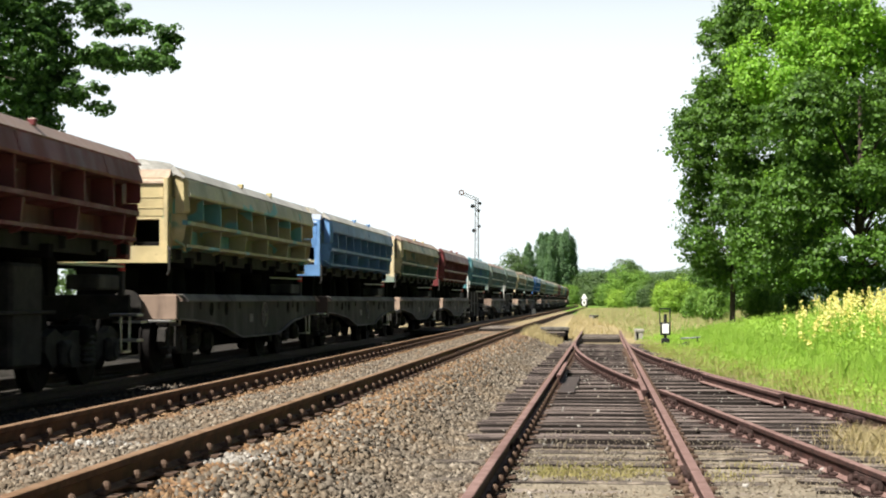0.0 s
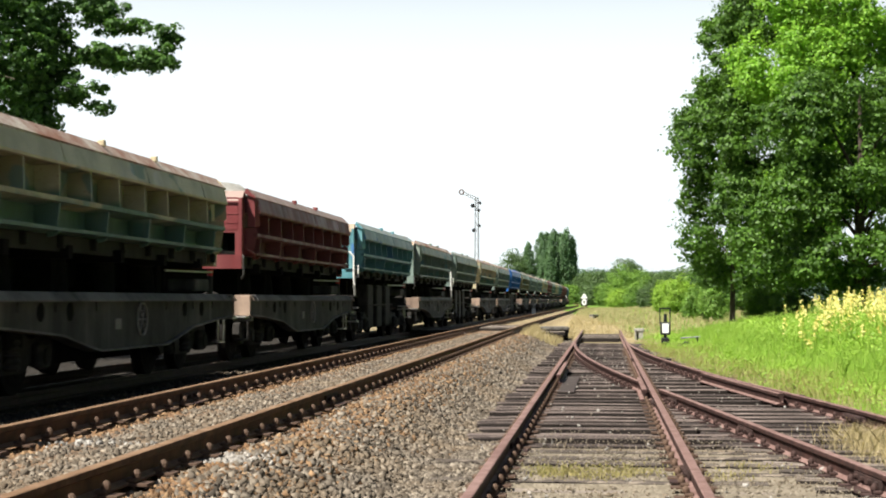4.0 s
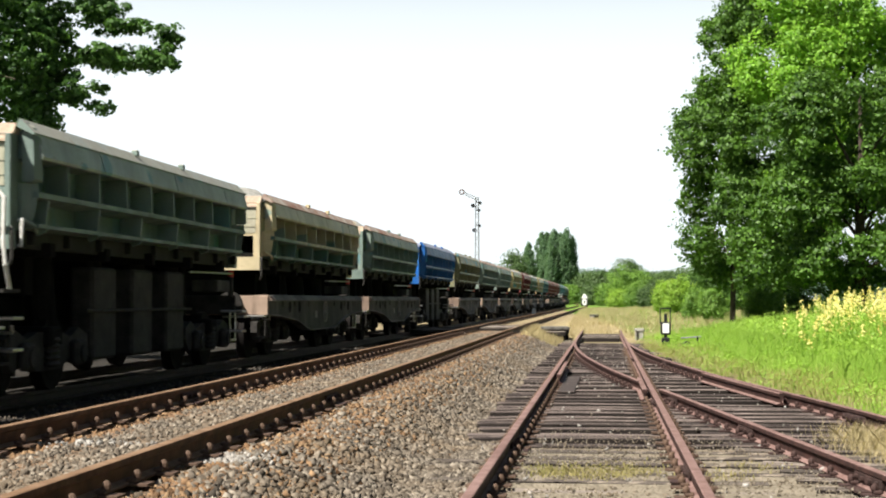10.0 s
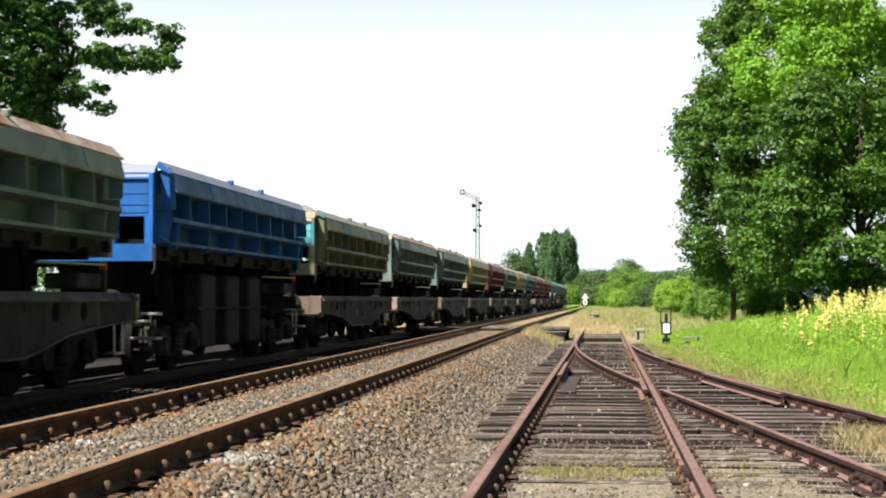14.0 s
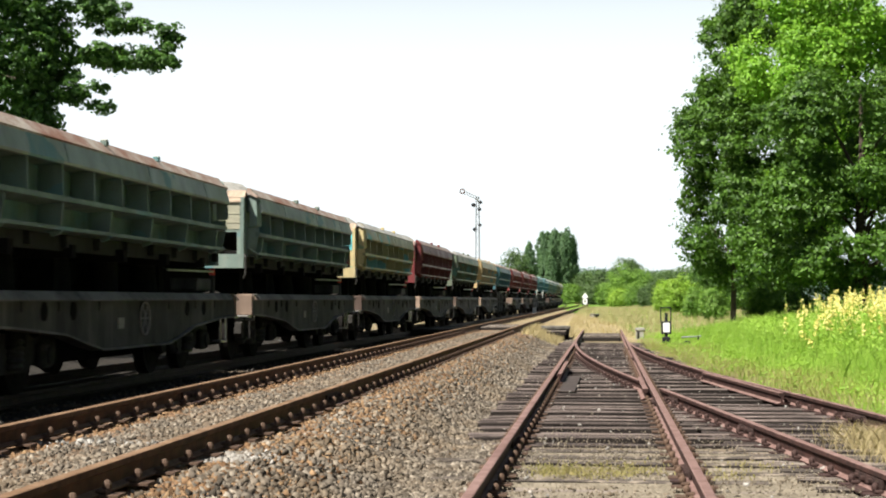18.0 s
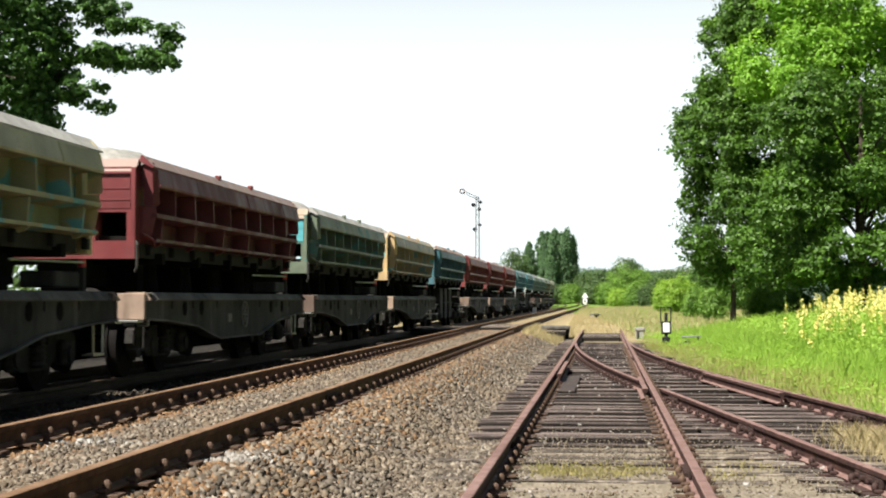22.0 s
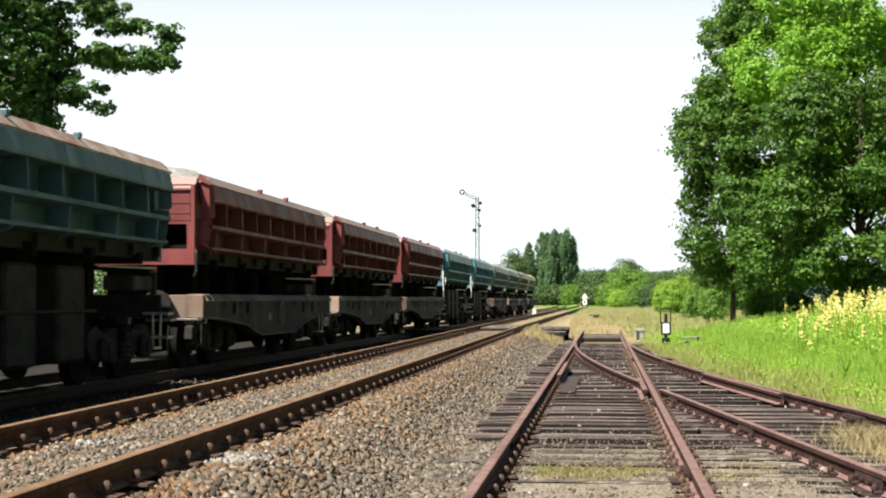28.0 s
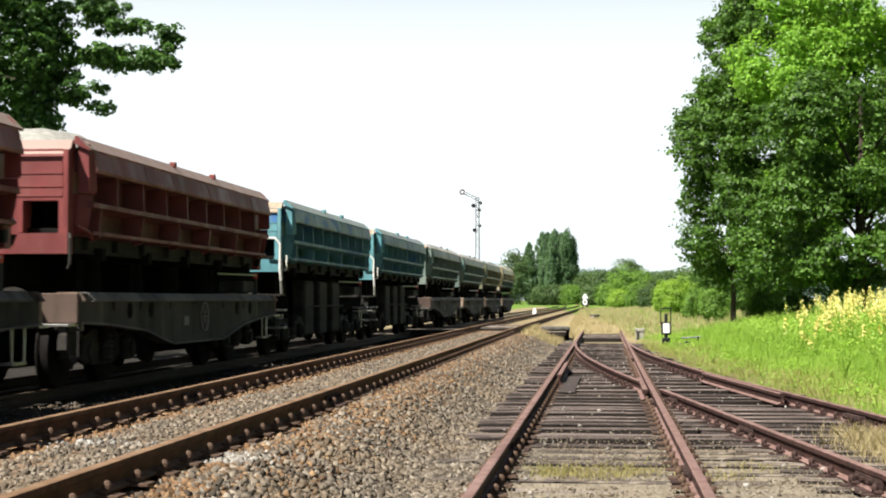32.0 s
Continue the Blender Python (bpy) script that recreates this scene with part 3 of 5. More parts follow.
def build_gear(root):
    """Tipping gear between frame and body: centre sill, cylinders, valve box and lamp bracket."""
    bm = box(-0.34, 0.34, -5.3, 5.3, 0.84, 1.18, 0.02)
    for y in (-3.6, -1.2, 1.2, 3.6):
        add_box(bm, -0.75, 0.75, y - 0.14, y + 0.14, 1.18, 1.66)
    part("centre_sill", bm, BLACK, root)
    # black boxes added below the body so the open space reads as shade
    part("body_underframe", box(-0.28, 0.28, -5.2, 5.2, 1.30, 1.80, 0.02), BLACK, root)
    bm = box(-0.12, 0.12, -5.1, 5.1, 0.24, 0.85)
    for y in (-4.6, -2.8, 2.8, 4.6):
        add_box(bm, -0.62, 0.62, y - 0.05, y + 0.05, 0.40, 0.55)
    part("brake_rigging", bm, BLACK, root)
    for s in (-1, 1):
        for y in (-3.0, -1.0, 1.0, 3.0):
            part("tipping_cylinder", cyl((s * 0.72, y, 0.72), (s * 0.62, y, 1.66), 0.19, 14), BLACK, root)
        bm = box(min(s * 0.75, s * 1.2), max(s * 0.75, s * 1.2), 4.1, 5.0, 1.26, 1.46, 0.02)
        part("valve_box", bm, FRAME, root, "grey valve box")
        bm = box(min(s * 1.13, s * 1.21), max(s * 1.13, s * 1.21), 5.12, 5.22, 1.18, 1.52, 0.01)
        post = part("lamp_bracket", bm, FRAME, root)
        part("red_knob", cyl((s * 1.17, 5.17, 1.52), (s * 1.17, 5.17, 1.62), 0.05, 12), RED, post, "red valve knob")
        part("pull_rod", tube([(s * 0.9, 3.4, 1.58), (s * 1.2, 5.15, 1.58)], 0.018, 6), STEEL, root)


def wagon_fishbelly(mat, rails, heavy):
    root = empty("tipper_wagon")
    build_body(root, mat, FLAP_PAINT, heavy)
    build_gear(root)
    fx = 1.45
    belly = [(-5.70, 1.20), (5.70, 1.20), (5.70, 0.86), (4.7, 0.83), (2.95, 0.72), (2.1, 0.58), (1.5, 0.50), (-1.5, 0.50), (-2.1, 0.58), (-2.95, 0.72), (-4.7, 0.83), (-5.70, 0.86)]
    for s in (-1, 1):
        sill = part("side_sill", prism(belly, s * (fx - 0.05), s * (fx - 0.02), "yz"), FRAME, root)
        lip = [(fx - 0.28, 1.215), (fx - 0.03, 1.215), (fx + 0.055, 1.118), (fx + 0.055, 1.10), (fx - 0.018, 1.10), (fx - 0.05, 1.19), (fx - 0.28, 1.19)]
        part("top_flange", prism(mirrored(lip, s), -5.34, 5.34, "xz"), FRAME_TOP, sill, "dust-greyed sloping lip")
        for e in (-1, 1):
            part("corner_flange", prism(mirrored(lip, s), *sorted((e * 5.60, e * 5.705)), "xz"), HEADSTOCK, sill, "dusty brown corner plate")
        low = [(-5.70, 0.86), (-4.7, 0.83), (-2.95, 0.72), (-2.1, 0.58), (-1.5, 0.50), (1.5, 0.50), (2.1, 0.58), (2.95, 0.72), (4.7, 0.83), (5.70, 0.86)]
        part("bottom_flange", prism(low + [(y, z - 0.026) for y, z in reversed(low)], s * (fx - 0.17), s * (fx + 0.03), "yz"), FRAME_TOP, sill)
        for y in (-4.3, -3.1, -1.6, 1.6, 3.1, 4.3):
            part("stiffener", box(*sorted((s * (fx - 0.03), s * (fx + 0.0))), y - 0.03, y + 0.03, 0.98, 1.19), FRAME, sill)
        # black discs laid on the web for the dark inside the holes
        for y in (-3.6, -2.6, 2.6, 3.6):
            bm = bmesh.new()
            bmesh.ops.create_cone(bm, cap_ends=True, segments=14, radius1=0.11, radius2=0.11, depth=0.012,
                                  matrix=Matrix.Translation((s * (fx - 0.016), y, 0.98)) @ Matrix.Rotation(math.pi / 2, 4, "Y") @ Matrix.Diagonal((1, 1.0, 1, 1)))
            part("lightening_hole", bm, BLACK, sill)
        bm = ring((s * (fx + 0.01), 0.3, 0.86), 0.22, 0.014)
        for k in range(3):
            a = k * math.pi / 3
            add_cyl(bm, (s * (fx + 0.01), 0.3 - 0.2 * math.cos(a), 0.86 - 0.2 * math.sin(a)), (s * (fx + 0.01), 0.3 + 0.2 * math.cos(a), 0.86 + 0.2 * math.sin(a)), 0.009, 5)
        part("hand_brake_wheel", bm, MARK, sill)
        part("data_plate", box(*sorted((s * (fx - 0.02), s * (fx - 0.008))), -0.85, -0.6, 0.74, 0.88), MARK, sill, "pale stencilled data panel")
    for e in (-1, 1):
        part("headstock", box(-fx, fx, *sorted((e * 5.701, e * 5.77)), 0.84, 1.20, 0.01), HEADSTOCK, root, "dusty brown headstock plate")
    part("air_tank", cyl((-0.5, -0.7, 0.62), (-0.5, 0.8, 0.62), 0.2, 16), BLACK, root)
    for y in (-3.7, 3.7):
        build_bogie(root, y)
    build_ends(root, rails, fx)
    return root


def wagon_open_bogie(mat, rails, heavy):
    """The older kind: no outer sills, tall tipping cylinders and open bogies."""
    root = empty("tipper_wagon")
    build_body(root, mat, FLAP_PAINT, heavy)
    build_gear(root)
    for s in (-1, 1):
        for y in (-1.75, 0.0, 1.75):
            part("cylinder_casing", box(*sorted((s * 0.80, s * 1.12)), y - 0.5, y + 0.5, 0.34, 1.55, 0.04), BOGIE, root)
        part("side_bracket", tube([(s * 1.14, -2.6, 0.98), (s * 1.14, 2.6, 0.98)], 0.022, 6), BOGIE, root)
    for e in (-1, 1):
        part("headstock", box(-1.12, 1.12, *sorted((e * 5.70, e * 5.77)), 0.86, 1.20, 0.01), BOGIE, root)
        for sx in (-1, 1):
            for z in (0.55, 0.90):
                part("end_step", box(*sorted((sx * 0.95, sx * 1.34)), *sorted((e * 5.35, e * 5.66)), z, z + 0.04, 0.008), STEEL, root, "worn bright steel step")
    for y in (-3.85, 3.85):
        build_bogie(root, y)
    build_ends(root, rails, 1.30)
    return root


SPECS = {
    "oxide": ((0.160, 0.032, 0.034), (0.17, 0.060, 0.055), None, 0.4),
    "red": ((0.190, 0.044, 0.043), (0.21, 0.085, 0.075), None, 0.4),
    "yellow": ((0.488, 0.400, 0.215), (0.410, 0.351, 0.234), (0.215, 0.293, 0.185), 0.5),
    "cream": ((0.508, 0.429, 0.273), (0.390, 0.342, 0.254), (0.195, 0.254, 0.215), 0.5),
    "steel_blue": ((0.115, 0.245, 0.470), (0.21, 0.31, 0.43), None, 0.4),
    "blue": ((0.013, 0.122, 0.420), (0.059, 0.156, 0.332), None, 0.15),
    "teal": ((0.098, 0.264, 0.303), (0.215, 0.264, 0.254), (0.049, 0.166, 0.371), 0.5),
    "deep_teal": ((0.056, 0.150, 0.182), (0.12, 0.20, 0.22), None, 0.4),
    "grey_green": ((0.161, 0.215, 0.190), (0.264, 0.273, 0.224), (0.107, 0.205, 0.215), 0.5),
    "olive": ((0.195, 0.195, 0.117), (0.273, 0.244, 0.166), (0.059, 0.234, 0.312), 0.5),
    "green": ((0.132, 0.166, 0.117), (0.205, 0.205, 0.146), (0.068, 0.166, 0.146), 0.5),
    "ochre": ((0.488, 0.351, 0.176), (0.390, 0.303, 0.195), (0.098, 0.390, 0.429), 0.5),
}
COLOURS = {k: paint(k + "_paint", *v) for k, v in SPECS.items()}
FLAP_SPECS = {**SPECS,
              "yellow": ((0.390, 0.360, 0.204), (0.343, 0.312, 0.204), (0.156, 0.406, 0.438), 0.5),
              "ochre": ((0.421, 0.352, 0.227), (0.343, 0.297, 0.204), (0.187, 0.312, 0.312), 0.5),
              "cream": ((0.421, 0.383, 0.257), (0.343, 0.312, 0.234), (0.187, 0.250, 0.219), 0.5),
              "teal": ((0.092, 0.250, 0.310), (0.18, 0.25, 0.28), (0.06, 0.17, 0.34), 0.4),
              "grey_green": ((0.156, 0.227, 0.211), (0.265, 0.282, 0.234), (0.109, 0.219, 0.234), 0.5),
              "green": ((0.133, 0.179, 0.125), (0.219, 0.219, 0.156), (0.093, 0.234, 0.219), 0.5)}
OLD_COAT = {"cream": (0.05, 0.135, 0.125)}
FLAPS = {k: paint(k + "_flap_paint", *v, soil_shade=0.26, lower=OLD_COAT.get(k)) for k, v in FLAP_SPECS.items()}
# pocket plates mixed darker than the ribs, as shade put into the paint
PLATES = {k: paint(k + "_plate_paint", *v, soil_shade=0.45 if k in ("blue", "deep_teal", "red", "oxide") else 0.46, lower=OLD_COAT.get(k), spread=0.58) for k, v in FLAP_SPECS.items()}


# upper bands paled for dust and for the skylight they catch
def paled(c, k):
    g = 0.50 + 0.2 * max(c)
    return tuple(a * (1 - k) + b * g * k for a, b in zip(c, (1.0, 0.98, 0.88)))


BANDS = {k: paint(k + "_band_paint", paled(v[0], {"blue": 0.12, "steel_blue": 0.08, "deep_teal": 0.1, "oxide": 0.05, "red": 0.05}.get(k, 0.28)), paled(v[1], 0.05 if k in ("oxide", "red", "blue", "steel_blue", "deep_teal") else 0.35), *v[2:]) for k, v in FLAP_SPECS.items()}
CYAN = paint("cyan_primer", (0.12, 0.46, 0.50), (0.28, 0.46, 0.47), None, 0.1)
CHALK = paint("chalk_white", (0.36, 0.35, 0.26), (0.33, 0.30, 0.24), None, 0.2)
RIM_RUST = grime("rim_rust", (0.22, 0.095, 0.060), (0.46, 0.42, 0.37), 0.9, 1.6)
RIM_PALE = grime("rim_pale_dust", (0.34, 0.33, 0.31), (0.52, 0.51, 0.48), 0.9, 1.5)
COPE_DUST = grime("coping_dust", (0.27, 0.195, 0.145), (0.42, 0.33, 0.25), 0.9, 2.0)
WORDS = {"oxide": "dark oxide-red", "red": "brick-red", "yellow": "faded yellow", "cream": "chalky cream", "steel_blue": "steel-blue", "blue": "bright blue",
         "teal": "blue-green", "deep_teal": "deep teal", "grey_green": "grey-green", "olive": "olive-grey", "green": "leaf-green", "ochre": "ochre-cream"}
# in order from the head of the train: colour, kind (f: fish-bellied frame, o: open bogies), hand rails
TRAIN = [("oxide", "o", 0), ("yellow", "f", 0), ("steel_blue", "f", 0), ("cream", "f", 0), ("oxide", "f", 0), ("teal", "o", 1), ("grey_green", "f", 0),
         ("grey_green", "o", 1), ("cream", "f", 0), ("grey_green", "f", 0), ("blue", "o", 0), ("olive", "f", 0), ("grey_green", "f", 0), ("grey_green", "f", 0),
         ("yellow", "f", 0), ("oxide", "f", 0), ("green", "f", 0), ("ochre", "f", 0), ("deep_teal", "o", 0), ("red", "f", 0), ("red", "f", 0), ("red", "f", 0),
         ("teal", "o", 1), ("teal", "o", 1), ("grey_green", "f", 0), ("grey_green", "f", 0), ("olive", "f", 0), ("cream", "f", 0)]


RIMS = {3: "r", 6: "r", 8: "r", 12: "r", 13: "r", 18: "r", 1: "p", 2: "p", 14: "p", 16: "p", 9: "r", 24: "p", 25: "p"}
PANELS = {11: "cyan", 14: "cyan", 16: "cyan", 17: "cyan", 7: "chalk", 8: "chalk", 13: "chalk", 12: "chalk", 6: "chalk"}


def recolour(root, mat, base):
    for o in root.children_recursive:
        if o.type == "MESH" and o.data.materials[0] == base:
            o.material_slots[0].link = "OBJECT"
            o.material_slots[0].material = mat


def phase(t):
    """How many wagon lengths the front corner of the leading wagon has still to come."""
    return 0.9082 - 0.65647 * t + 0.00064 * t * t


def wagon_pose(n, t):
    y = (n + phase(t)) * PITCH_L - 0.67 + 5.40
    slope = (t_x(y + 1) - t_x(y - 1)) / 2
    return pose(t_x(y), y, T_Z, 0, 0, -math.degrees(math.atan(slope)))


wagons = []
base_paint = COLOURS["grey_green"]
kinds = {}
for kind, maker in (("f", wagon_fishbelly), ("o", wagon_open_bogie)):
    for rails in (0, 1):
        if any(k == kind and r == rails for _, k, r in TRAIN):
            kinds[kind, rails] = maker(base_paint, rails, (0.24, 0.34)[kind == "f"])


for n, (col, kind, rails) in enumerate(TRAIN):
    src = kinds[kind, rails]
    w = copy_thing(src, wagon_pose(n, 0))
    recolour(w, COLOURS[col], base_paint)
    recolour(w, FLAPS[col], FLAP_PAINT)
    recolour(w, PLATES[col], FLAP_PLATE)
    recolour(w, BANDS[col], BAND_PAINT)
    recolour(w, {"r": RIM_RUST, "p": RIM_PALE}.get(RIMS.get(n), COLOURS[col]), RIM)
    recolour(w, {"cyan": CYAN, "chalk": CHALK}.get(PANELS.get(n), COLOURS[col]), PANEL)
    recolour(w, COLOURS[col] if col in ("blue", "red", "oxide", "steel_blue") else COPE_DUST, COPE)
    tail = "fish-bellied frame" if kind == "f" else "open dark bogies"
    extra = ", white hand rails" if rails else ""
    tagged(w, f"{WORDS[col]} stone-laden tipper wagon, {tail}{extra}", "wagon", "wagons of the stone train")
    wagons.append(w)
for src in kinds.values():
    for o in (*src.children_recursive, src):
        bpy.data.objects.remove(o)


def motions():
    """The train rolls towards the camera and past it, slowly losing speed."""
    for n, w in enumerate(wagons):
        walk(w, [(t, wagon_pose(n, t)) for t in range(0, 33)])
    step = 2.0 / FPS
    turns = [(k * step, (phase(0) - phase(k * step)) * PITCH_L / 0.46) for k in range(481)]
    keyed = {}
    for w in wagons:
        for o in w.children_recursive:
            if o.name.startswith("wheelset"):
                loc = o.location.copy()
                key = round(loc.y, 2)
                if key not in keyed:
                    walk(o, [(t, Matrix.Translation(loc) @ Matrix.Rotation(a, 4, "X")) for t, a in turns])
                    keyed[key] = o.animation_data
                else:
                    o.rotation_mode = "QUATERNION"
                    data = o.animation_data_create()
                    data.action = keyed[key].action
                    data.action_slot = keyed[key].action_slot


# ---- ground and tracks ----
def ground_material():
    m, nt, b = mat_base("trackside_ground", 0.95, 0, 0.1)
    v = coords(nt)
    x, y = axis(nt, v, 0), axis(nt, v, 1)
    vor = nt.nodes.new("ShaderNodeTexVoronoi")
    vor.inputs["Scale"].default_value = 24
    nt.links.new(v, vor.inputs["Vector"])
    cellc = nt.nodes.new("ShaderNodeSeparateColor")
    nt.links.new(vor.outputs["Color"], cellc.inputs[0])
    big = noise_node(nt, v, 0.55, 5, 0.65)
    mid = noise_node(nt, v, 3.5, 5, 0.65)
    stone = ramp(nt, cellc.outputs[0], [(0.0, (0.068, 0.053, 0.038)), (0.5, (0.143, 0.112, 0.083)), (1.0, (0.240, 0.203, 0.158))])
    stone = mix(nt, val(nt, mid, 0.45, 0.7, 0, 0.45), stone, (0.180, 0.128, 0.075))
    # rust shed along the running rails
    mx = calc(nt, "ADD", x, calc(nt, "MULTIPLY", y, 0.0072))
    d1 = calc(nt, "ABSOLUTE", calc(nt, "ADD", mx, 2.60))
    d2 = calc(nt, "ABSOLUTE", calc(nt, "ADD", mx, 4.2))
    near = calc(nt, "MINIMUM", d1, d2)
    rust = calc(nt, "MULTIPLY", val(nt, near, 0.1, 0.95, 1, 0), val(nt, mid, 0.36, 0.6, 0.35, 0.95))
    stone = mix(nt, rust, stone, (0.188, 0.112, 0.064))
    # the train's shade painted into the ballast of the far track
    train_shade = val(nt, calc(nt, "MAXIMUM", calc(nt, "ADD", x, 7.77), calc(nt, "MULTIPLY", calc(nt, "ADD", x, 7.77), -0.5)), 1.9, 2.9, 0.92, 0)
    train_shade = calc(nt, "MULTIPLY", train_shade, val(nt, calc(nt, "ADD", y, calc(nt, "MULTIPLY", big, 14.0)), 62, 78, 1, 0.25))
    stone = mix(nt, train_shade, stone, (0.019, 0.018, 0.017))
    # sandy dirt trodden over the near end of the siding
    sand = calc(nt, "MULTIPLY", val(nt, calc(nt, "ADD", y, calc(nt, "MULTIPLY", mid, 4.0)), 16.5, 18.5, 1, 0), val(nt, x, -1.5, -1.0))
    stone = mix(nt, calc(nt, "MULTIPLY", sand, 0.85), stone, ramp(nt, mid, [(0.3, (0.150, 0.128, 0.094)), (0.7, (0.270, 0.236, 0.180))]))
    # darker ground under and between the turnout timbers
    dark_bed = calc(nt, "MULTIPLY", val(nt, y, 15.5, 18.5), calc(nt, "MULTIPLY", val(nt, x, -1.6, -1.2), val(nt, x, 2.6, 3.4, 1, 0)))
    stone = mix(nt, calc(nt, "MULTIPLY", dark_bed, 0.9), stone, (0.022, 0.019, 0.016))
    # earth and dry grass past the crossing and off the tracks
    earth = ramp(nt, mid, [(0.25, (0.175, 0.140, 0.080)), (0.5, (0.300, 0.245, 0.135)), (0.8, (0.390, 0.325, 0.190))])
    green = ramp(nt, mid, [(0.25, (0.075, 0.143, 0.021)), (0.7, (0.158, 0.247, 0.045))])
    off = val(nt, calc(nt, "ADD", calc(nt, "ADD", y, calc(nt, "MULTIPLY", big, 12.0)), calc(nt, "MULTIPLY", x, 1.2)), 56, 66)
    offx = calc(nt, "MULTIPLY", off, val(nt, x, -3.3, -2.0))
    c = mix(nt, offx, stone, earth)
    # beyond the crossing the ballast of the running tracks is dusty and overgrown
    c = mix(nt, val(nt, calc(nt, "ADD", y, calc(nt, "MULTIPLY", mid, 20.0)), 64, 90, 0, 0.6), c, earth)
    # left of the train
    c = mix(nt, val(nt, calc(nt, "ADD", x, calc(nt, "MULTIPLY", big, 1.5)), -13.6, -12.6, 1, 0), c, green)
    # meadow right of the diverging track
    mead = calc(nt, "ADD", calc(nt, "ADD", x, calc(nt, "MULTIPLY", y, 0.055)), calc(nt, "MULTIPLY", big, 0.7))
    c = mix(nt, val(nt, mead, 4.6, 5.1), c, green)
    far = val(nt, calc(nt, "ADD", y, calc(nt, "MULTIPLY", big, 60)), 150, 260)
    c = mix(nt, calc(nt, "MULTIPLY", far, val(nt, calc(nt, "ABSOLUTE", calc(nt, "ADD", x, 6)), 7, 11)), c, green)
    nt.links.new(c, b.inputs["Base Color"])
    hgt = calc(nt, "ADD", calc(nt, "MULTIPLY", vor.outputs["Distance"], -1.0), mid)
    bump(nt, b, hgt, 0.9, 0.03)
    return m


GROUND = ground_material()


def build_ground():
    xs = sorted({*np.round(np.arange(-12, 8.01, 0.2), 3), *[-2600, -1500, -800, -400, -200, -120, -80, -55, -40, -30, -24, -20, -17, -15, -13, 9, 10, 12, 14, 17, 20, 25, 30, 40, 55, 80, 120, 200, 400, 800, 1500, 2600]})
    ys = sorted({*np.round(np.arange(-6, 80, 1.0), 3), *[-2600, -1200, -500, -200, -100, -60, -40, -25, -15, -10], *range(82, 200, 6), *range(205, 480, 15), 500, 540, 600, 700, 850, 1100, 1500, 2100, 2800, 3600})
    nx = len(xs)
    vs = [(x, y, ground_z(x, y)) for y in ys for x in xs]
    fs = [(j * nx + i, j * nx + i + 1, (j + 1) * nx + i + 1, (j + 1) * nx + i) for j in range(len(ys) - 1) for i in range(nx - 1)]
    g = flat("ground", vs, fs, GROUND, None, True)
    tagged(g, "grey-brown ballast and earth with rust stains beside the rails", "ground", kind="structure")


build_ground()

RAIL = [(-0.036, 0.0), (-0.036, -0.035), (-0.012, -0.05), (-0.009, -0.12), (-0.062, -0.138), (-0.062, -0.149), (0.062, -0.149), (0.062, -0.138), (0.009, -0.12),
        (0.012, -0.05), (0.036, -0.035), (0.036, 0.0), (0.028, 0.004), (-0.028, 0.004)]


def rail(name, fx, z, ys, material, parent, offset):
    n = len(RAIL)
    vs, fs = [], []
    for y in ys:
        x = fx(y) + offset
        vs += [(x + px, y, z + pz) for px, pz in RAIL]
    for j in range(len(ys) - 1):
        for i in range(n):
            a, b = j * n + i, j * n + (i + 1) % n
            fs.append((a, b, b + n, a + n))
    fs.append(tuple(range(n)))
    fs.append(tuple(range((len(ys) - 1) * n + n - 1, (len(ys) - 1) * n - 1, -1)))
    return flat(name, vs, fs, material, parent)


def span(a, b, step):
    n = max(1, int(round((b - a) / step)))
    return [a + (b - a) * k / n for k in range(n + 1)]


G = 0.7535
track_t = tagged(empty("track_1"), "running track with ballast darkened as shade under the train", "track", kind="structure")
track_m = tagged(empty("track_2"), "empty running track with rusty-sided rails in brown ballast", "track", kind="structure")
track_s = tagged(empty("track_3"), "disused siding with rusty rails on weathered timbers", "track", kind="structure")
track_d = tagged(empty("track_4"), "rusty diverging siding track with timber sleepers", "track", kind="structure")
long_ys = span(-30, 80, 2) + span(85, 560, 8)
for off in (-G, G):
    rail("rail", t_x, T_Z, long_ys, DARK_RAIL, track_t, off)
    rail("rail", m_x, M_Z, long_ys, RAIL_HEAD, track_m, off)
    rail("rail", s_x, S_Z, span(-12, 66, 2), RUST_RAIL, track_s, off)
TIMBER_PLATE = grime("oily_plate", (0.035, 0.026, 0.022), (0.06, 0.045, 0.04), 0.7, 3.0)
# the diverging track: outer stock rail whole, inner closure rail from the blades to the crossing nose and on
rail("rail", lambda y: d_x(y) + 0.08 * smooth(27, 18, y) if y < 27 else d_x(y), S_Z - 0.002, span(-12, 49.5, 1), RUST_RAIL, track_d, G)
rail("rail", d_x, S_Z - 0.003, span(-12, 22.6, 1), RUST_RAIL, track_d, -G)
rail("closure_rail", d_x, S_Z - 0.003, span(24.8, 49.5, 0.7), RUST_RAIL, track_d, -G)
part("blade_plate", box(s_x(26) - G + 0.17, s_x(26) - G + 0.42, 24.2, 29.0, -0.16, -0.13, 0.01), TIMBER_PLATE, track_s)
# check rails
rail("check_rail", s_x, S_Z + 0.005, span(26.6, 32.0, 0.6), RUST_RAIL, track_s, -G + 0.115)
rail("check_rail", d_x, S_Z + 0.005, span(21.5, 27.5, 0.5), RUST_RAIL, track_d, G - 0.115)
rail("wing_rail", s_x, S_Z - 0.004, span(22.4, 26.0, 0.6), RUST_RAIL, track_s, G - 0.10)


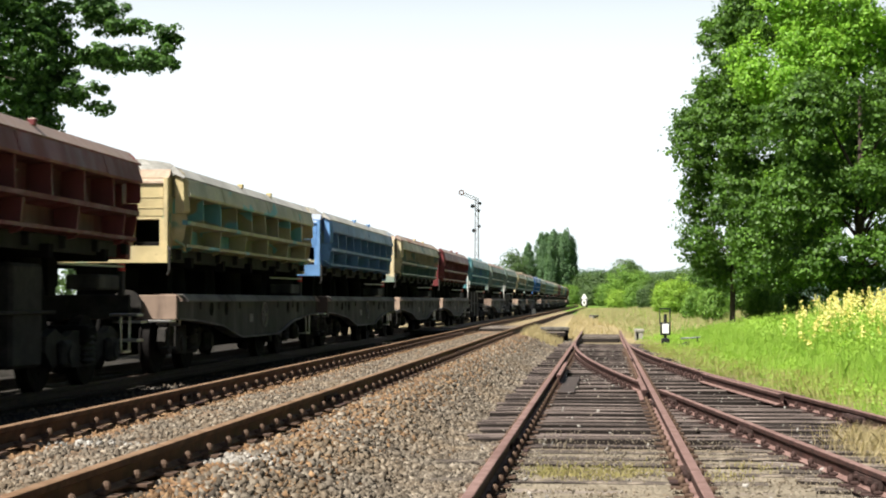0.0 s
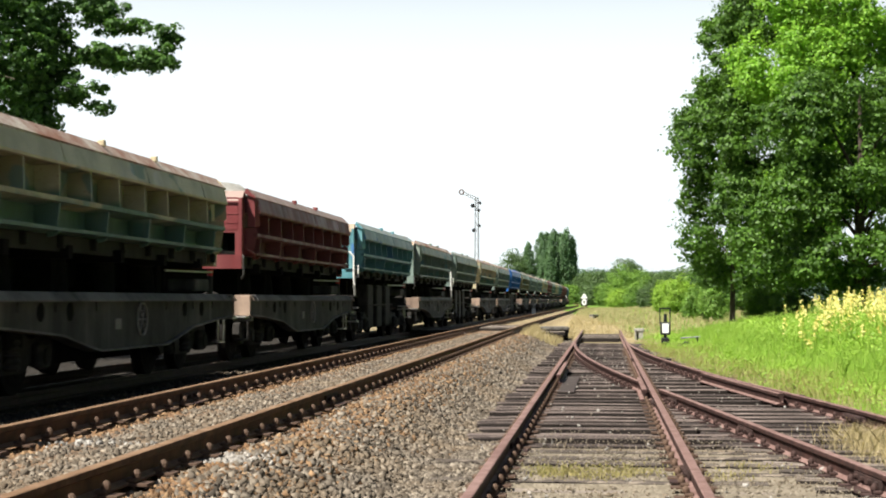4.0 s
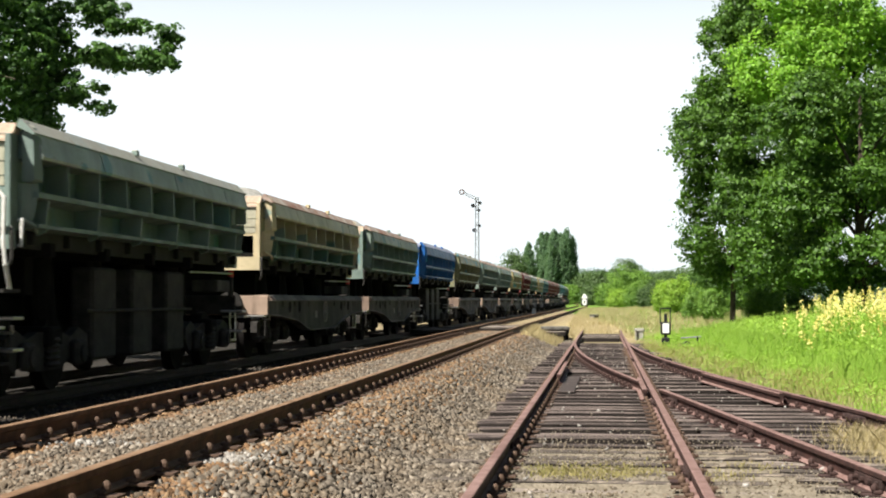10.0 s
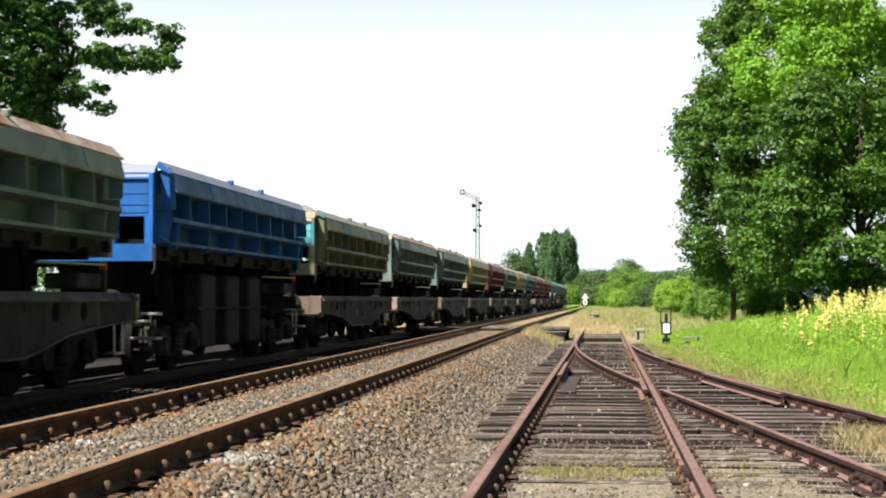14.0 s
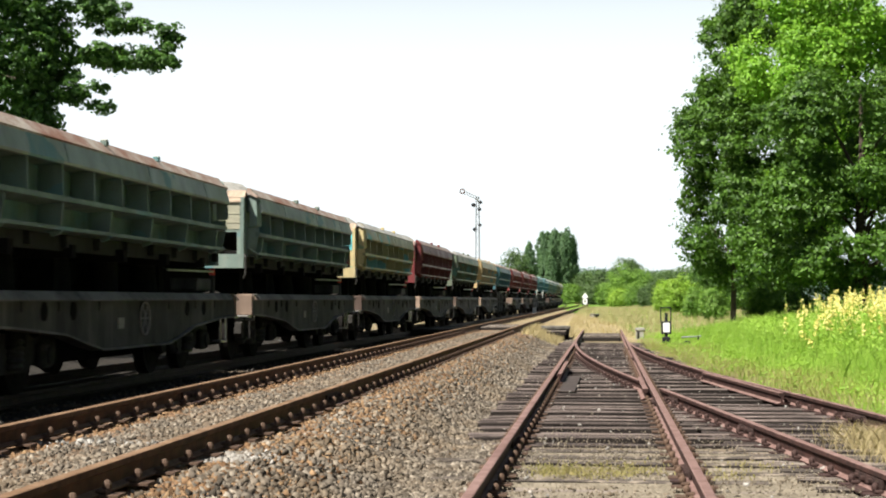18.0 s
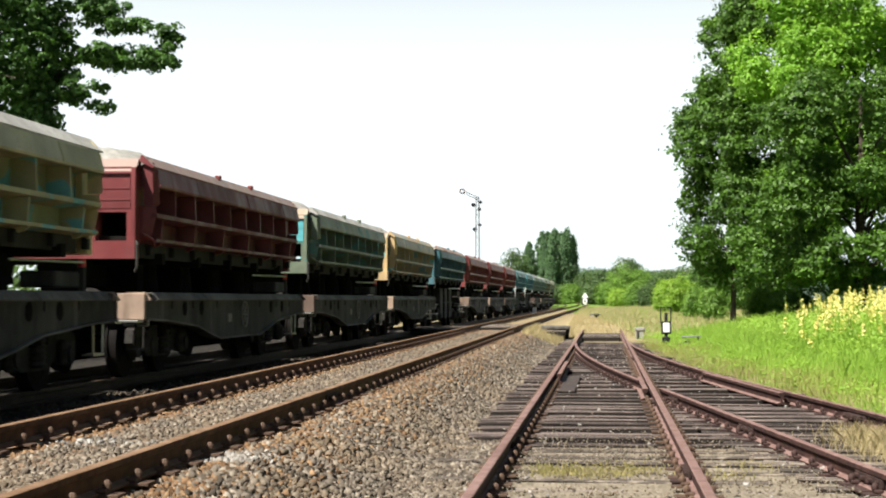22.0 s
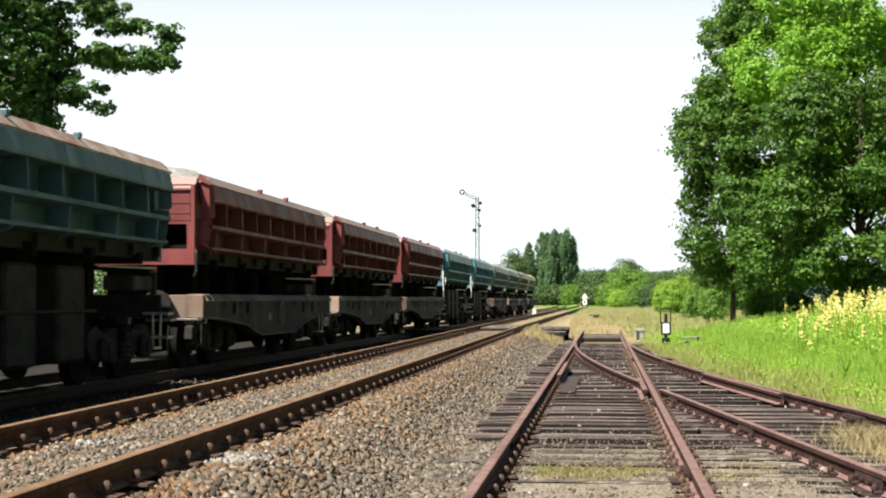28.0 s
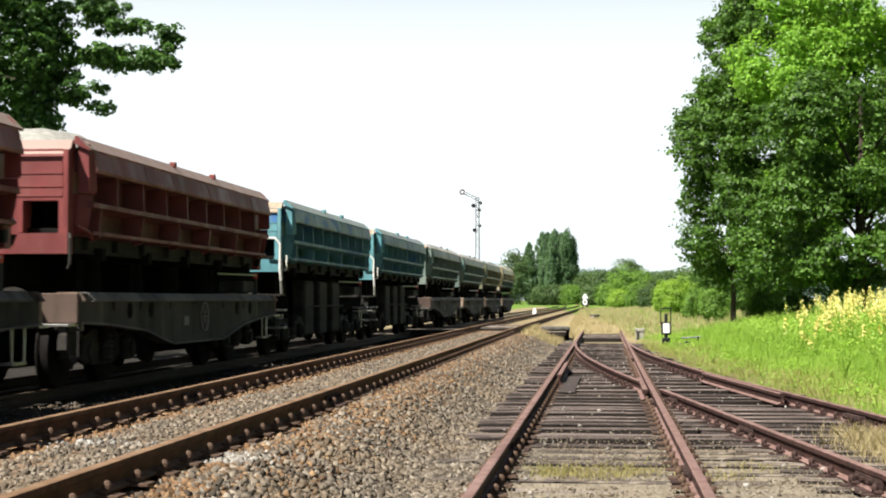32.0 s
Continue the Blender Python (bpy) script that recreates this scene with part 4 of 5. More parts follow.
def sleeper_bm(w, seed, h=0.16, b=0.21):
    rnd = random.Random(seed)
    bm = bmesh.new()
    n = 8
    rings = []
    for k in range(n + 1):
        x = -w / 2 + w * k / n
        j = [rnd.uniform(-0.012, 0.012) for _ in range(8)]
        rings.append([bm.verts.new((x, -b / 2 + j[0], -h)), bm.verts.new((x, -b / 2 + j[1], -0.008 + j[2] * 0.4)), bm.verts.new((x, -b / 2 + 0.03, j[3] * 0.6)),
                      bm.verts.new((x, b / 2 - 0.03, j[4] * 0.6)), bm.verts.new((x, b / 2 + j[5], -0.008 + j[6] * 0.4)), bm.verts.new((x, b / 2 + j[7], -h))])
    for a, c in zip(rings, rings[1:]):
        for i in range(6):
            bm.faces.new((a[i], a[(i + 1) % 6], c[(i + 1) % 6], c[i]))
    bm.faces.new(rings[0])
    bm.faces.new(rings[-1][::-1])
    bmesh.ops.recalc_face_normals(bm, faces=bm.faces[:])
    return bm


def mesh_of(name, bm, material):
    me = bpy.data.meshes.new(name)
    bm.to_mesh(me)
    bm.free()
    me.materials.append(material)
    return me


def place(name, me, parent, m):
    ob = new(name, me)
    ob.parent = parent
    ob.matrix_basis = m
    return ob


# sleepers of the siding, growing into long turnout timbers
rng = random.Random(5)
widths = [2.6, 3.0, 3.4, 3.8, 4.3]
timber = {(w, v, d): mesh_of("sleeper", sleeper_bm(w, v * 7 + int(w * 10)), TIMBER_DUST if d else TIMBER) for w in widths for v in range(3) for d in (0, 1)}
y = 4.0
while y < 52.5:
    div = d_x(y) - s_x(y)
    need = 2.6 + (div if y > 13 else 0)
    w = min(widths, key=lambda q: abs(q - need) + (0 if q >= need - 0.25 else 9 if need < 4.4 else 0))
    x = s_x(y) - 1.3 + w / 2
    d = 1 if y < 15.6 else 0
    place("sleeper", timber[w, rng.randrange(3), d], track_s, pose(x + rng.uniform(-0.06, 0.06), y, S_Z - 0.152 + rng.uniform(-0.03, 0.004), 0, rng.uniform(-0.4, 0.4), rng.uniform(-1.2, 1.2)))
    if y <= 13 or need > 4.5:
        place("sleeper", timber[2.6, rng.randrange(3), d], track_d, pose(d_x(y) + 0.15, y + 0.04, S_Z - 0.156, 0, 0, rng.uniform(-1, 1) - 5))
    y += 0.62
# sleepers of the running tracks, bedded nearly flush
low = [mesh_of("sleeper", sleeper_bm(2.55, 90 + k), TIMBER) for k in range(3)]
for fx, z, tr, ya, yb in ((m_x, M_Z, track_m, 5, 60), (t_x, T_Z, track_t, 9, 60)):
    y = ya
    while y < yb:
        place("sleeper", rng.choice(low), tr, pose(fx(y), y, z - 0.20 + rng.uniform(-0.012, 0.004), 0, 0, rng.uniform(-0.6, 0.6)))
        y += 0.575


def clip_bm(s):
    """Ribbed plate with a clip and a bolt on one side of the rail."""
    bm = box(min(s * 0.03, s * 0.17), max(s * 0.03, s * 0.17), -0.075, 0.075, -0.155, -0.140)
    add_box(bm, min(s * 0.035, s * 0.10), max(s * 0.035, s * 0.10), -0.05, 0.05, -0.140, -0.112, 0.008)
    bmesh.ops.create_uvsphere(bm, u_segments=8, v_segments=5, radius=0.028, matrix=Matrix.Translation((s * 0.088, 0, -0.098)) @ Matrix.Diagonal((1, 1, 1.25, 1)))
    return bm


CLIP = grime("clip_iron", (0.060, 0.036, 0.025), (0.125, 0.078, 0.052), 0.8, 9.0)
for s in (-1, 1):
    me = mesh_of("rail_clip", clip_bm(s), CLIP)
    for fx, z, tr, ya, yb in ((m_x, M_Z, track_m, 5, 50), (s_x, S_Z, track_s, 4.0, 46)):
        y = ya
        while y < yb:
            for off in (-G, G):
                place("rail_clip", me, tr, pose(fx(y) + off, y, z))
            y += 0.575 if tr is track_m else 0.62


def fishplate_bm():
    """Joint bar with four bolts on each side of the rail."""
    bm = bmesh.new()
    for s in (-1, 1):
        add_box(bm, *sorted((s * 0.011, s * 0.034)), -0.36, 0.36, -0.118, -0.048, 0.006)
        for k in (-0.27, -0.10, 0.10, 0.27):
            add_cyl(bm, (s * 0.034, k, -0.083), (s * 0.062, k, -0.083), 0.020, 6)
    add_box(bm, -0.16, 0.16, -0.20, 0.20, -0.158, -0.146)
    return bm


PLATE_RUST = grime("plate_rust", (0.024, 0.013, 0.011), (0.062, 0.033, 0.028), 0.8, 6.0, 0.5)
fish = mesh_of("fishplate", fishplate_bm(), PLATE_RUST)
for fx, z, tr, off, spots in ((d_x, S_Z, track_d, -G, (12.1, 16.6, 21.4)), (d_x, S_Z, track_d, G, (18.4, 26.0, 33.5)), (s_x, S_Z, track_s, G, (12.6, 21.0, 36.0)), (s_x, S_Z, track_s, -G, (15.0, 33.2)), (m_x, M_Z, track_m, G, (16.2, 31.2)), (m_x, M_Z, track_m, -G, (16.4, 31.4))):
    for y in spots:
        place("fishplate", fish, tr, pose(fx(y) + off, y, z, 0, 0, -math.degrees(math.atan(fx(y + 0.5) - fx(y - 0.5)))))
# ribbed chairs under the diverging rails
for s in (-1, 1):
    me = mesh_of("rail_clip", clip_bm(s), PLATE_RUST)
    y = 8.0
    while y < 44:
        for off in (-G, G):
            if off > 0 or not 22.6 < y < 25.0:
                place("rail_clip", me, track_d, pose(d_x(y) + off + (0.08 * smooth(27, 18, y) if off > 0 else 0), y, S_Z, 0, 0, 5))
        y += 0.62


# ---- loose stones ----
STONE = stone_mat("ballast_stone", (0.100, 0.084, 0.067), (0.285, 0.248, 0.200))
STONE_RUST = stone_mat("rusty_ballast_stone", (0.150, 0.086, 0.046), (0.300, 0.200, 0.115))
# stones coloured dark for the shade beside the train
STONE_SHADE = stone_mat("shaded_ballast_stone", (0.030, 0.027, 0.024), (0.105, 0.095, 0.084))
STONE_WHITE = stone_mat("limed_stone", (0.230, 0.217, 0.196), (0.374, 0.357, 0.332))
CUBE_V = np.array([(-1, -1, -1), (1, -1, -1), (1, 1, -1), (-1, 1, -1), (-0.7, -0.8, 0.8), (0.8, -0.6, 0.7), (0.7, 0.8, 0.9), (-0.8, 0.6, 0.75)], float) * 0.72
CUBE_F = np.array([(0, 3, 2, 1), (4, 5, 6, 7), (0, 1, 5, 4), (1, 2, 6, 5), (2, 3, 7, 6), (3, 0, 4, 7)])


def stones(name, pts, size, material, label, seed):
    r = np.random.default_rng(seed)
    n = len(pts)
    sc = size * r.uniform(0.55, 1.45, (n, 1, 1)) * r.uniform(0.6, 1.25, (n, 1, 3))
    v = CUBE_V[None] + r.uniform(-0.55, 0.55, (n, 8, 3))
    q = r.normal(size=(n, 4))
    q /= np.linalg.norm(q, axis=1, keepdims=True)
    w, x, y, z = q.T
    rot = np.stack([1 - 2 * (y * y + z * z), 2 * (x * y - z * w), 2 * (x * z + y * w), 2 * (x * y + z * w), 1 - 2 * (x * x + z * z), 2 * (y * z - x * w),
                    2 * (x * z - y * w), 2 * (y * z + x * w), 1 - 2 * (x * x + y * y)], 1).reshape(n, 3, 3)
    v = np.einsum("nij,nkj->nki", rot, v * sc) + pts[:, None]
    f = CUBE_F[None] + (np.arange(n) * 8)[:, None, None]
    ob = arrays(name, v.reshape(-1, 3), f.reshape(-1, 4), material)
    return tagged(ob, label, "gravel", kind="stuff")


def scatter(n, fx0, fx1, y0, y1, seed, power=1.6, lift=0.0):
    """Points on the ground between two lines, denser near the front."""
    r = np.random.default_rng(seed)
    u = r.random(n)
    ys = y0 + (y1 - y0) * u ** power
    out = []
    for yy, k in zip(ys, r.random(n)):
        a, b = fx0(yy), fx1(yy)
        x = a + (b - a) * k
        out.append((x, yy, ground_z(x, yy) + lift))
    return np.array(out)


def thin(pts, seed, keep):
    r = np.random.default_rng(seed)
    return pts[[r.random() < keep(x, y) for x, y, _ in pts]]


p = scatter(420, lambda y: s_x(y) - 1.1, lambda y: d_x(y) + 1.0, 8, 46, 7, 1.4)
p[:, 2] = S_Z - 0.145
stones("grit", p, 0.015, STONE_WHITE, "pale grit strewn over the timbers", 18)
# sandy grit trodden over the near timbers, thick in patches
SAND_GRIT = stone_mat("sandy_grit", (0.173, 0.146, 0.109), (0.345, 0.307, 0.247))
p = scatter(22000, lambda y: s_x(y) - 0.69, lambda y: max(s_x(y) + 0.69, d_x(y) + 0.69), 7.8, 17.5, 71, 1.2)
p = thin(p, 72, lambda x, y: (1.15 * smooth(-0.35, 0.35, noise.noise((x * 1.7, y * 1.1, 3)) + 0.5 * noise.noise((x * 5, y * 4, 6)))) * smooth(18.5, 12.5, y) * (0.5 if x > s_x(y) + 0.8 else 1.0))
p[:, 2] = S_Z - 0.150 + np.random.default_rng(73).uniform(-0.006, 0.012, len(p))
stones("sandy_grit", p, 0.0068, SAND_GRIT, "sandy grit lying over the near timbers", 74)
# shoulder between the empty track and the siding
p = scatter(62000, lambda y: m_x(y) + 0.82, lambda y: s_x(y) - 0.85, 7.5, 58, 1, 1.9)
pick = np.random.default_rng(19)
p = thin(p, 119, lambda x, y: 1 - 0.9 * smooth(1.4, 0.2, x - m_x(y) - 0.82) * smooth(-0.25, 0.25, noise.noise((x * 1.3, y * 0.7, 15)) + 0.4 * noise.noise((x * 4, y * 3, 16))))
edge_rust = np.array([pick.random() < 0.75 * smooth(1.15 + 0.6 * noise.noise((x, y * 0.5, 5)), 0.0, x - m_x(y) - 0.82) for x, y, _ in p])
stones("ballast", p[~edge_rust], 0.0245, STONE, "grey-brown crushed ballast between the tracks", 11)
stones("ballast", p[edge_rust], 0.0205, STONE_RUST, "rust-stained ballast beside the rail", 12)
p = scatter(24000, lambda y: m_x(y) - 0.70, lambda y: m_x(y) + 0.70, 7.5, 52, 2, 1.7)
p = thin(p, 120, lambda x, y: 0.25 + 0.6 * smooth(-0.3, 0.3, noise.noise((x * 2.0, y * 1.2, 25)) + 0.4 * noise.noise((x * 6, y * 4, 26))))
edge_rust = np.array([abs(abs(x - m_x(y)) - 0.7) < 0.22 + 0.1 * noise.noise((x, y, 9)) for x, y, _ in p])
stones("ballast", p[~edge_rust], 0.019, STONE, "dusty brown ballast between the running rails", 13)
stones("ballast", p[edge_rust], 0.019, STONE_RUST, "rust-stained ballast inside the rails", 14)
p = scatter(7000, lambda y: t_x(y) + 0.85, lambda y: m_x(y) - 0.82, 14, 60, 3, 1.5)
stones("ballast", p, 0.028, STONE_SHADE, "ballast beside the train's track, darkened as its shade", 15)
p = scatter(4200, lambda y: s_x(y) - 0.68, lambda y: d_x(y) + 1.2, 7.5, 50, 4, 1.7, 0.0)
stones("ballast", p, 0.016, STONE, "fine grit lying over the siding timbers", 16)
p = scatter(8000, lambda y: d_x(y) + 0.84, lambda y: d_x(y) + 1.55 + 0.3 * smooth(34, 46, y), 13, 50, 6, 1.2)
stones("ballast", p, 0.024, STONE, "grey gravel along the diverging rail", 17)
for cx, cy, a, b, n, sd in ((-2.60, 10.8, 0.15, 0.16, 300, 21), (-3.95, 11.8, 0.26, 0.10, 70, 22)):
    r = np.random.default_rng(sd)
    q = r.normal(size=(n, 2)) * (a, b)
    p = np.array([(cx + u, cy + w, ground_z(cx + u, cy + w) + 0.006) for u, w in q])
    stones("limed_stones", p, 0.020, STONE_WHITE, "patch of whitish lime-stained stones", sd)


# ---- plants ----
def leaves(name, centers, normals, size, material, parent, seed):
    """Pointed leaf faces at the given places, each bent along its middle."""
    r = np.random.default_rng(seed)
    n = len(centers)
    d = normals + r.normal(size=(n, 3)) * 0.7
    d /= np.linalg.norm(d, axis=1, keepdims=True)
    t = np.cross(d, r.normal(size=(n, 3)))
    t /= np.linalg.norm(t, axis=1, keepdims=True)
    s = np.cross(d, t)
    L = (size * r.uniform(0.6, 1.4, n))[:, None]
    v = np.stack([centers - t * L, centers + s * L * 0.55 + d * L * 0.18, centers + t * L, centers - s * L * 0.55 + d * L * 0.18], 1)
    f = np.arange(n * 4).reshape(n, 4)
    return arrays(name, v.reshape(-1, 3), f, material, parent)


def clumps(n_clumps, envelope, per, spread, seed, flatten=0.6):
    """Leaf places in many small clumps; envelope(rng) gives a clump's centre and the way it faces."""
    r = np.random.default_rng(seed)
    cs, ns = [], []
    for _ in range(n_clumps):
        c, out = envelope(r)
        k = int(per * r.uniform(0.5, 1.5))
        d = r.normal(size=(k, 3))
        d[:, 2] += 0.35
        d /= np.linalg.norm(d, axis=1, keepdims=True)
        q = d * (spread * 1.7 * r.uniform(0.6, 1.3)) * r.uniform(0.35, 1, (k, 1)) ** 0.5
        q *= 1 + 0.25 * np.sin(d[:, :1] * 7 + c[0] * 3) * np.cos(d[:, 1:2] * 6 + c[2] * 5)
        q[:, 2] *= flatten
        cs.append(q + c)
        ns.append(np.tile(out, (k, 1)) * 0.35 + d * 0.9 + np.array((0, 0, 0.45)))
    return np.concatenate(cs), np.concatenate(ns)


def blob(center, radii, seed, lump=0.35, fill=0.55, freq=1.6):
    """An uneven ellipsoid envelope, mostly near its skin."""
    c, rad = np.array(center, float), np.array(radii, float)

    def f(r):
        while True:
            d = r.normal(size=3)
            d /= np.linalg.norm(d)
            k = 1 + lump * noise.noise((d[0] * freq + seed, d[1] * freq, d[2] * freq)) + 0.5 * lump * noise.noise((d[0] * freq * 2.7, d[1] * freq * 2.7 + seed, d[2] * freq * 2.7))
            rr = k * r.uniform(fill ** 3, 1) ** (1 / 3)
            return c + d * rad * rr, d
    return f


def any_of(fs, weights):
    w = np.array(weights, float) / sum(weights)

    def f(r):
        return fs[r.choice(len(fs), p=w)](r)
    return f


def puffs(f, count, radius, per, seed):
    """Leaf places on rounded boughs: each a lumpy shell of leaves, thin below, with a few stray sprays."""
    r = np.random.default_rng(seed + 900)
    cs, ns = [], []
    for _ in range(count):
        c, out = f(r)
        big = radius * r.uniform(0.5, 1.45)
        k = max(20, int(per * (big / radius) ** 2))
        d = r.normal(size=(k, 3))
        d[:, 2] += 0.30
        d += out * 0.35
        d /= np.linalg.norm(d, axis=1, keepdims=True)
        lump = 1 + 0.30 * np.sin(d[:, :1] * 5.0 + c[0] * 3) * np.cos(d[:, 1:2] * 5.5 + c[2] * 5) + 0.22 * np.sin(d[:, 2:] * 9.0 + c[1] * 4)
        q = d * big * lump * r.uniform(0.25, 1, (k, 1)) ** 0.33
        q *= np.where(r.random((k, 1)) < 0.07, r.uniform(1.1, 1.55, (k, 1)), 1.0)
        q[:, 2] *= r.uniform(0.75, 1.05)
        cs.append(q + c)
        ns.append(d * 0.9 + np.array((0, 0, 0.35)))
    return np.concatenate(cs), np.concatenate(ns)


def limb_tree(name, x, y, height, r0, seed, crown_fs, crown_w, n_clumps, per, spread, size, leaf, label, category="tree", lean=(0, 0), limbs=9, low=0.25, boughs=None, flatten=0.6):
    root = empty(name, pose(x, y, ground_z(x, y) - 0.05))
    rnd = random.Random(seed)
    bm = bmesh.new()
    pts = [Vector((lean[0] * k / 6 * height + rnd.uniform(-0.05, 0.05) * height * 0.1, lean[1] * k / 6 * height + rnd.uniform(-0.05, 0.05) * height * 0.1, height * 0.85 * k / 6)) for k in range(7)]
    for k, (a, b) in enumerate(zip(pts, pts[1:])):
        add_cyl(bm, a, b, r0 * (1 - 0.14 * k), 10, r0 * (1 - 0.14 * (k + 1)))
    part("trunk", bm, BARK, root)
    f = any_of(crown_fs, crown_w)
    rg = np.random.default_rng(seed)
    for k in range(limbs):
        tip, _ = f(rg)
        tip = Vector(tip)
        h = max(low * height, min(tip.z - 0.12 * height, 0.75 * height)) * rnd.uniform(0.75, 1.0)
        i = min(5, int(h / (height * 0.85) * 6))
        a = pts[i].lerp(pts[i + 1], h / (height * 0.85) * 6 - i)
        midp = a.lerp(tip, 0.5) + Vector((0, 0, 0.06 * height))
        bm = bmesh.new()
        add_cyl(bm, a, midp, r0 * 0.30, 7, r0 * 0.17)
        add_cyl(bm, midp, tip, r0 * 0.17, 6, r0 * 0.05)
        part("limb", bm, BARK, root)
    if boughs:
        c, nrm = puffs(f, *boughs, seed)
    else:
        c, nrm = clumps(n_clumps, f, per, spread, seed, flatten)
    leaves("crown", c, nrm, size, leaf, root, seed)
    return tagged(root, label, category)


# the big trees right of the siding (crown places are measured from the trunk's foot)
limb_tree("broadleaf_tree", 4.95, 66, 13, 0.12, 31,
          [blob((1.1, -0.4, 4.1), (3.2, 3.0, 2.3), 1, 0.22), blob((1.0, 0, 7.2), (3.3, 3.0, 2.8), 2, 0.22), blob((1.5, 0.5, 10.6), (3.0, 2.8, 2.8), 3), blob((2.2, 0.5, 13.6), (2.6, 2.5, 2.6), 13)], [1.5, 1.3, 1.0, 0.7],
          0, 0, 0, 0.080, LEAF_SHADE, "tall leafy broadleaf tree at the meadow's edge", limbs=18, boughs=(215, 0.58, 600))
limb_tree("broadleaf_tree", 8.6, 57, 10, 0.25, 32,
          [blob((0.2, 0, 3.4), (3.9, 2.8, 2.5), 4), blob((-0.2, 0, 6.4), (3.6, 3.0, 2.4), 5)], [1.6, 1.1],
          0, 0, 0, 0.080, LEAF_SHADE, "broad leafy tree with dense crown, leaves darkened as shade", limbs=14, boughs=(130, 0.60, 640))
# lit upper crown as its own tree, sunlight put into the leaf colour
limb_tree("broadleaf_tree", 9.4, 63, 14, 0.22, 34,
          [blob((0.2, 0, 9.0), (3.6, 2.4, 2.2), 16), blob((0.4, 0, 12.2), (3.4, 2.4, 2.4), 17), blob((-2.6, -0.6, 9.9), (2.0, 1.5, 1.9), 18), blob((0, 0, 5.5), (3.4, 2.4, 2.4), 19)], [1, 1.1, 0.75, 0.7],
          0, 0, 0, 0.080, LEAF_SUN, "broadleaf tree with leaves coloured a sunlit yellow-green", limbs=14, low=0.45, boughs=(150, 0.64, 600))

# unseen trees added past the meadow to cut skylight on the train's side
for k, (x, y, h) in enumerate(((15.5, 50, 12.5), (16.5, 39, 13.0), (15.0, 28, 11.5), (16.0, 16, 13.0), (15.0, 4, 12.0), (16.0, -9, 13.0), (15.5, -22, 12.0))):
    limb_tree("broadleaf_tree", x, y, h, 0.2, 300 + k, [blob((0, 0, h * 0.36), (4.2, 4.8, h * 0.30), 40 + k), blob((0, 0, h * 0.72), (3.6, 4.2, h * 0.30), 60 + k)], [1.1, 1], 0, 0, 0, 0.16, LEAF_SHADE,
              "unseen leafy tree added along the meadow to shade the train", limbs=8, boughs=(85, 0.95, 260))

# tree on the far side of the train, its branches reaching over
limb_tree("maple_tree", -14.65, 33, 11, 0.24, 33,
          [blob((1.99, 0.0, 6.70), (1.49, 1.04, 1.43), 7), blob((2.54, 0.0, 5.38), (0.53, 0.37, 0.53), 21), blob((3.89, 0.0, 7.47), (0.50, 0.35, 0.24), 22, 1.1, 0.2, 3.0), blob((4.37, 0.0, 7.08), (0.54, 0.38, 0.14), 23, 1.1, 0.2, 3.0),
           blob((3.89, 0.0, 6.45), (0.69, 0.48, 0.24), 24, 1.1, 0.2, 3.0), blob((4.49, 0.0, 6.28), (0.33, 0.30, 0.11), 25, 1.1, 0.2, 3.0), blob((5.13, 0.0, 6.36), (0.54, 0.38, 0.24), 26, 1.1, 0.2, 3.0), blob((5.47, 0.0, 6.80), (0.19, 0.30, 0.31), 27, 1.1, 0.2, 3.0),
           blob((3.92, 0.0, 5.81), (0.20, 0.30, 0.24), 28, 1.1, 0.2, 3.0), blob((4.04, 0.0, 5.39), (0.24, 0.30, 0.14), 29, 1.1, 0.2, 3.0), blob((3.40, 0.0, 5.67), (0.31, 0.30, 0.24), 30, 1.1, 0.2, 3.0), blob((2.91, 0.0, 4.96), (0.17, 0.30, 0.17), 35, 1.1, 0.2, 3.0),
           blob((0, 0, 7.6), (2.4, 2.2, 2.2), 15), blob((1.6, 0, 8.8), (2.4, 2.0, 1.4), 11)],
          [8.0, 1.5, 0.7, 0.36, 0.62, 0.12, 0.42, 0.20, 0.12, 0.12, 0.30, 0.15, 2.5, 2.2], 1250, 36, 0.105, 0.060, LEAF_B, "dark-leaved maple reaching over the train", limbs=7, low=0.55)


def poplar(x, y, h, r, seed, label, n=330):
    fs = [blob((0, 0, h * 0.26), (r * 0.85, r, h * 0.22), seed, 0.3, 0.5, 2.5), blob((0, 0, h * 0.50), (r, r, h * 0.30), seed + 1, 0.25, 0.5, 2.5), blob((0, 0, h * 0.76), (r * 0.72, r * 0.8, h * 0.20), seed + 2, 0.3, 0.5, 2.5),
          blob((0, 0, h * 0.91), (r * 0.34, r * 0.4, h * 0.09), seed + 3, 0.3, 0.4, 2.5)]
    return limb_tree("poplar_tree", x, y, h, 0.3, seed, fs, [1, 1.2, 0.7, 0.25], n, 44, 0.26, 0.20, LEAF_P, label, limbs=4, flatten=2.2)


for i, (px, top, w, D) in enumerate(((958, 409, 20, 430), (969, 410, 20, 434), (981, 405, 20, 432), (992, 408, 20, 436), (1003, 405, 20, 430), (1013, 418, 16, 432), (935, 430, 19, 425), (962, 427, 16, 424), (997, 424, 16, 422), (975, 424, 16, 420))):
    poplar((px - 1080) / 2900 * D, D, 1.2 + (531 - top) / 2900 * D, w / 2 / 2900 * D * 1.45, 200 + 5 * i, "tall Lombardy poplar in a far row" if px > 940 else "slim lone Lombardy poplar")


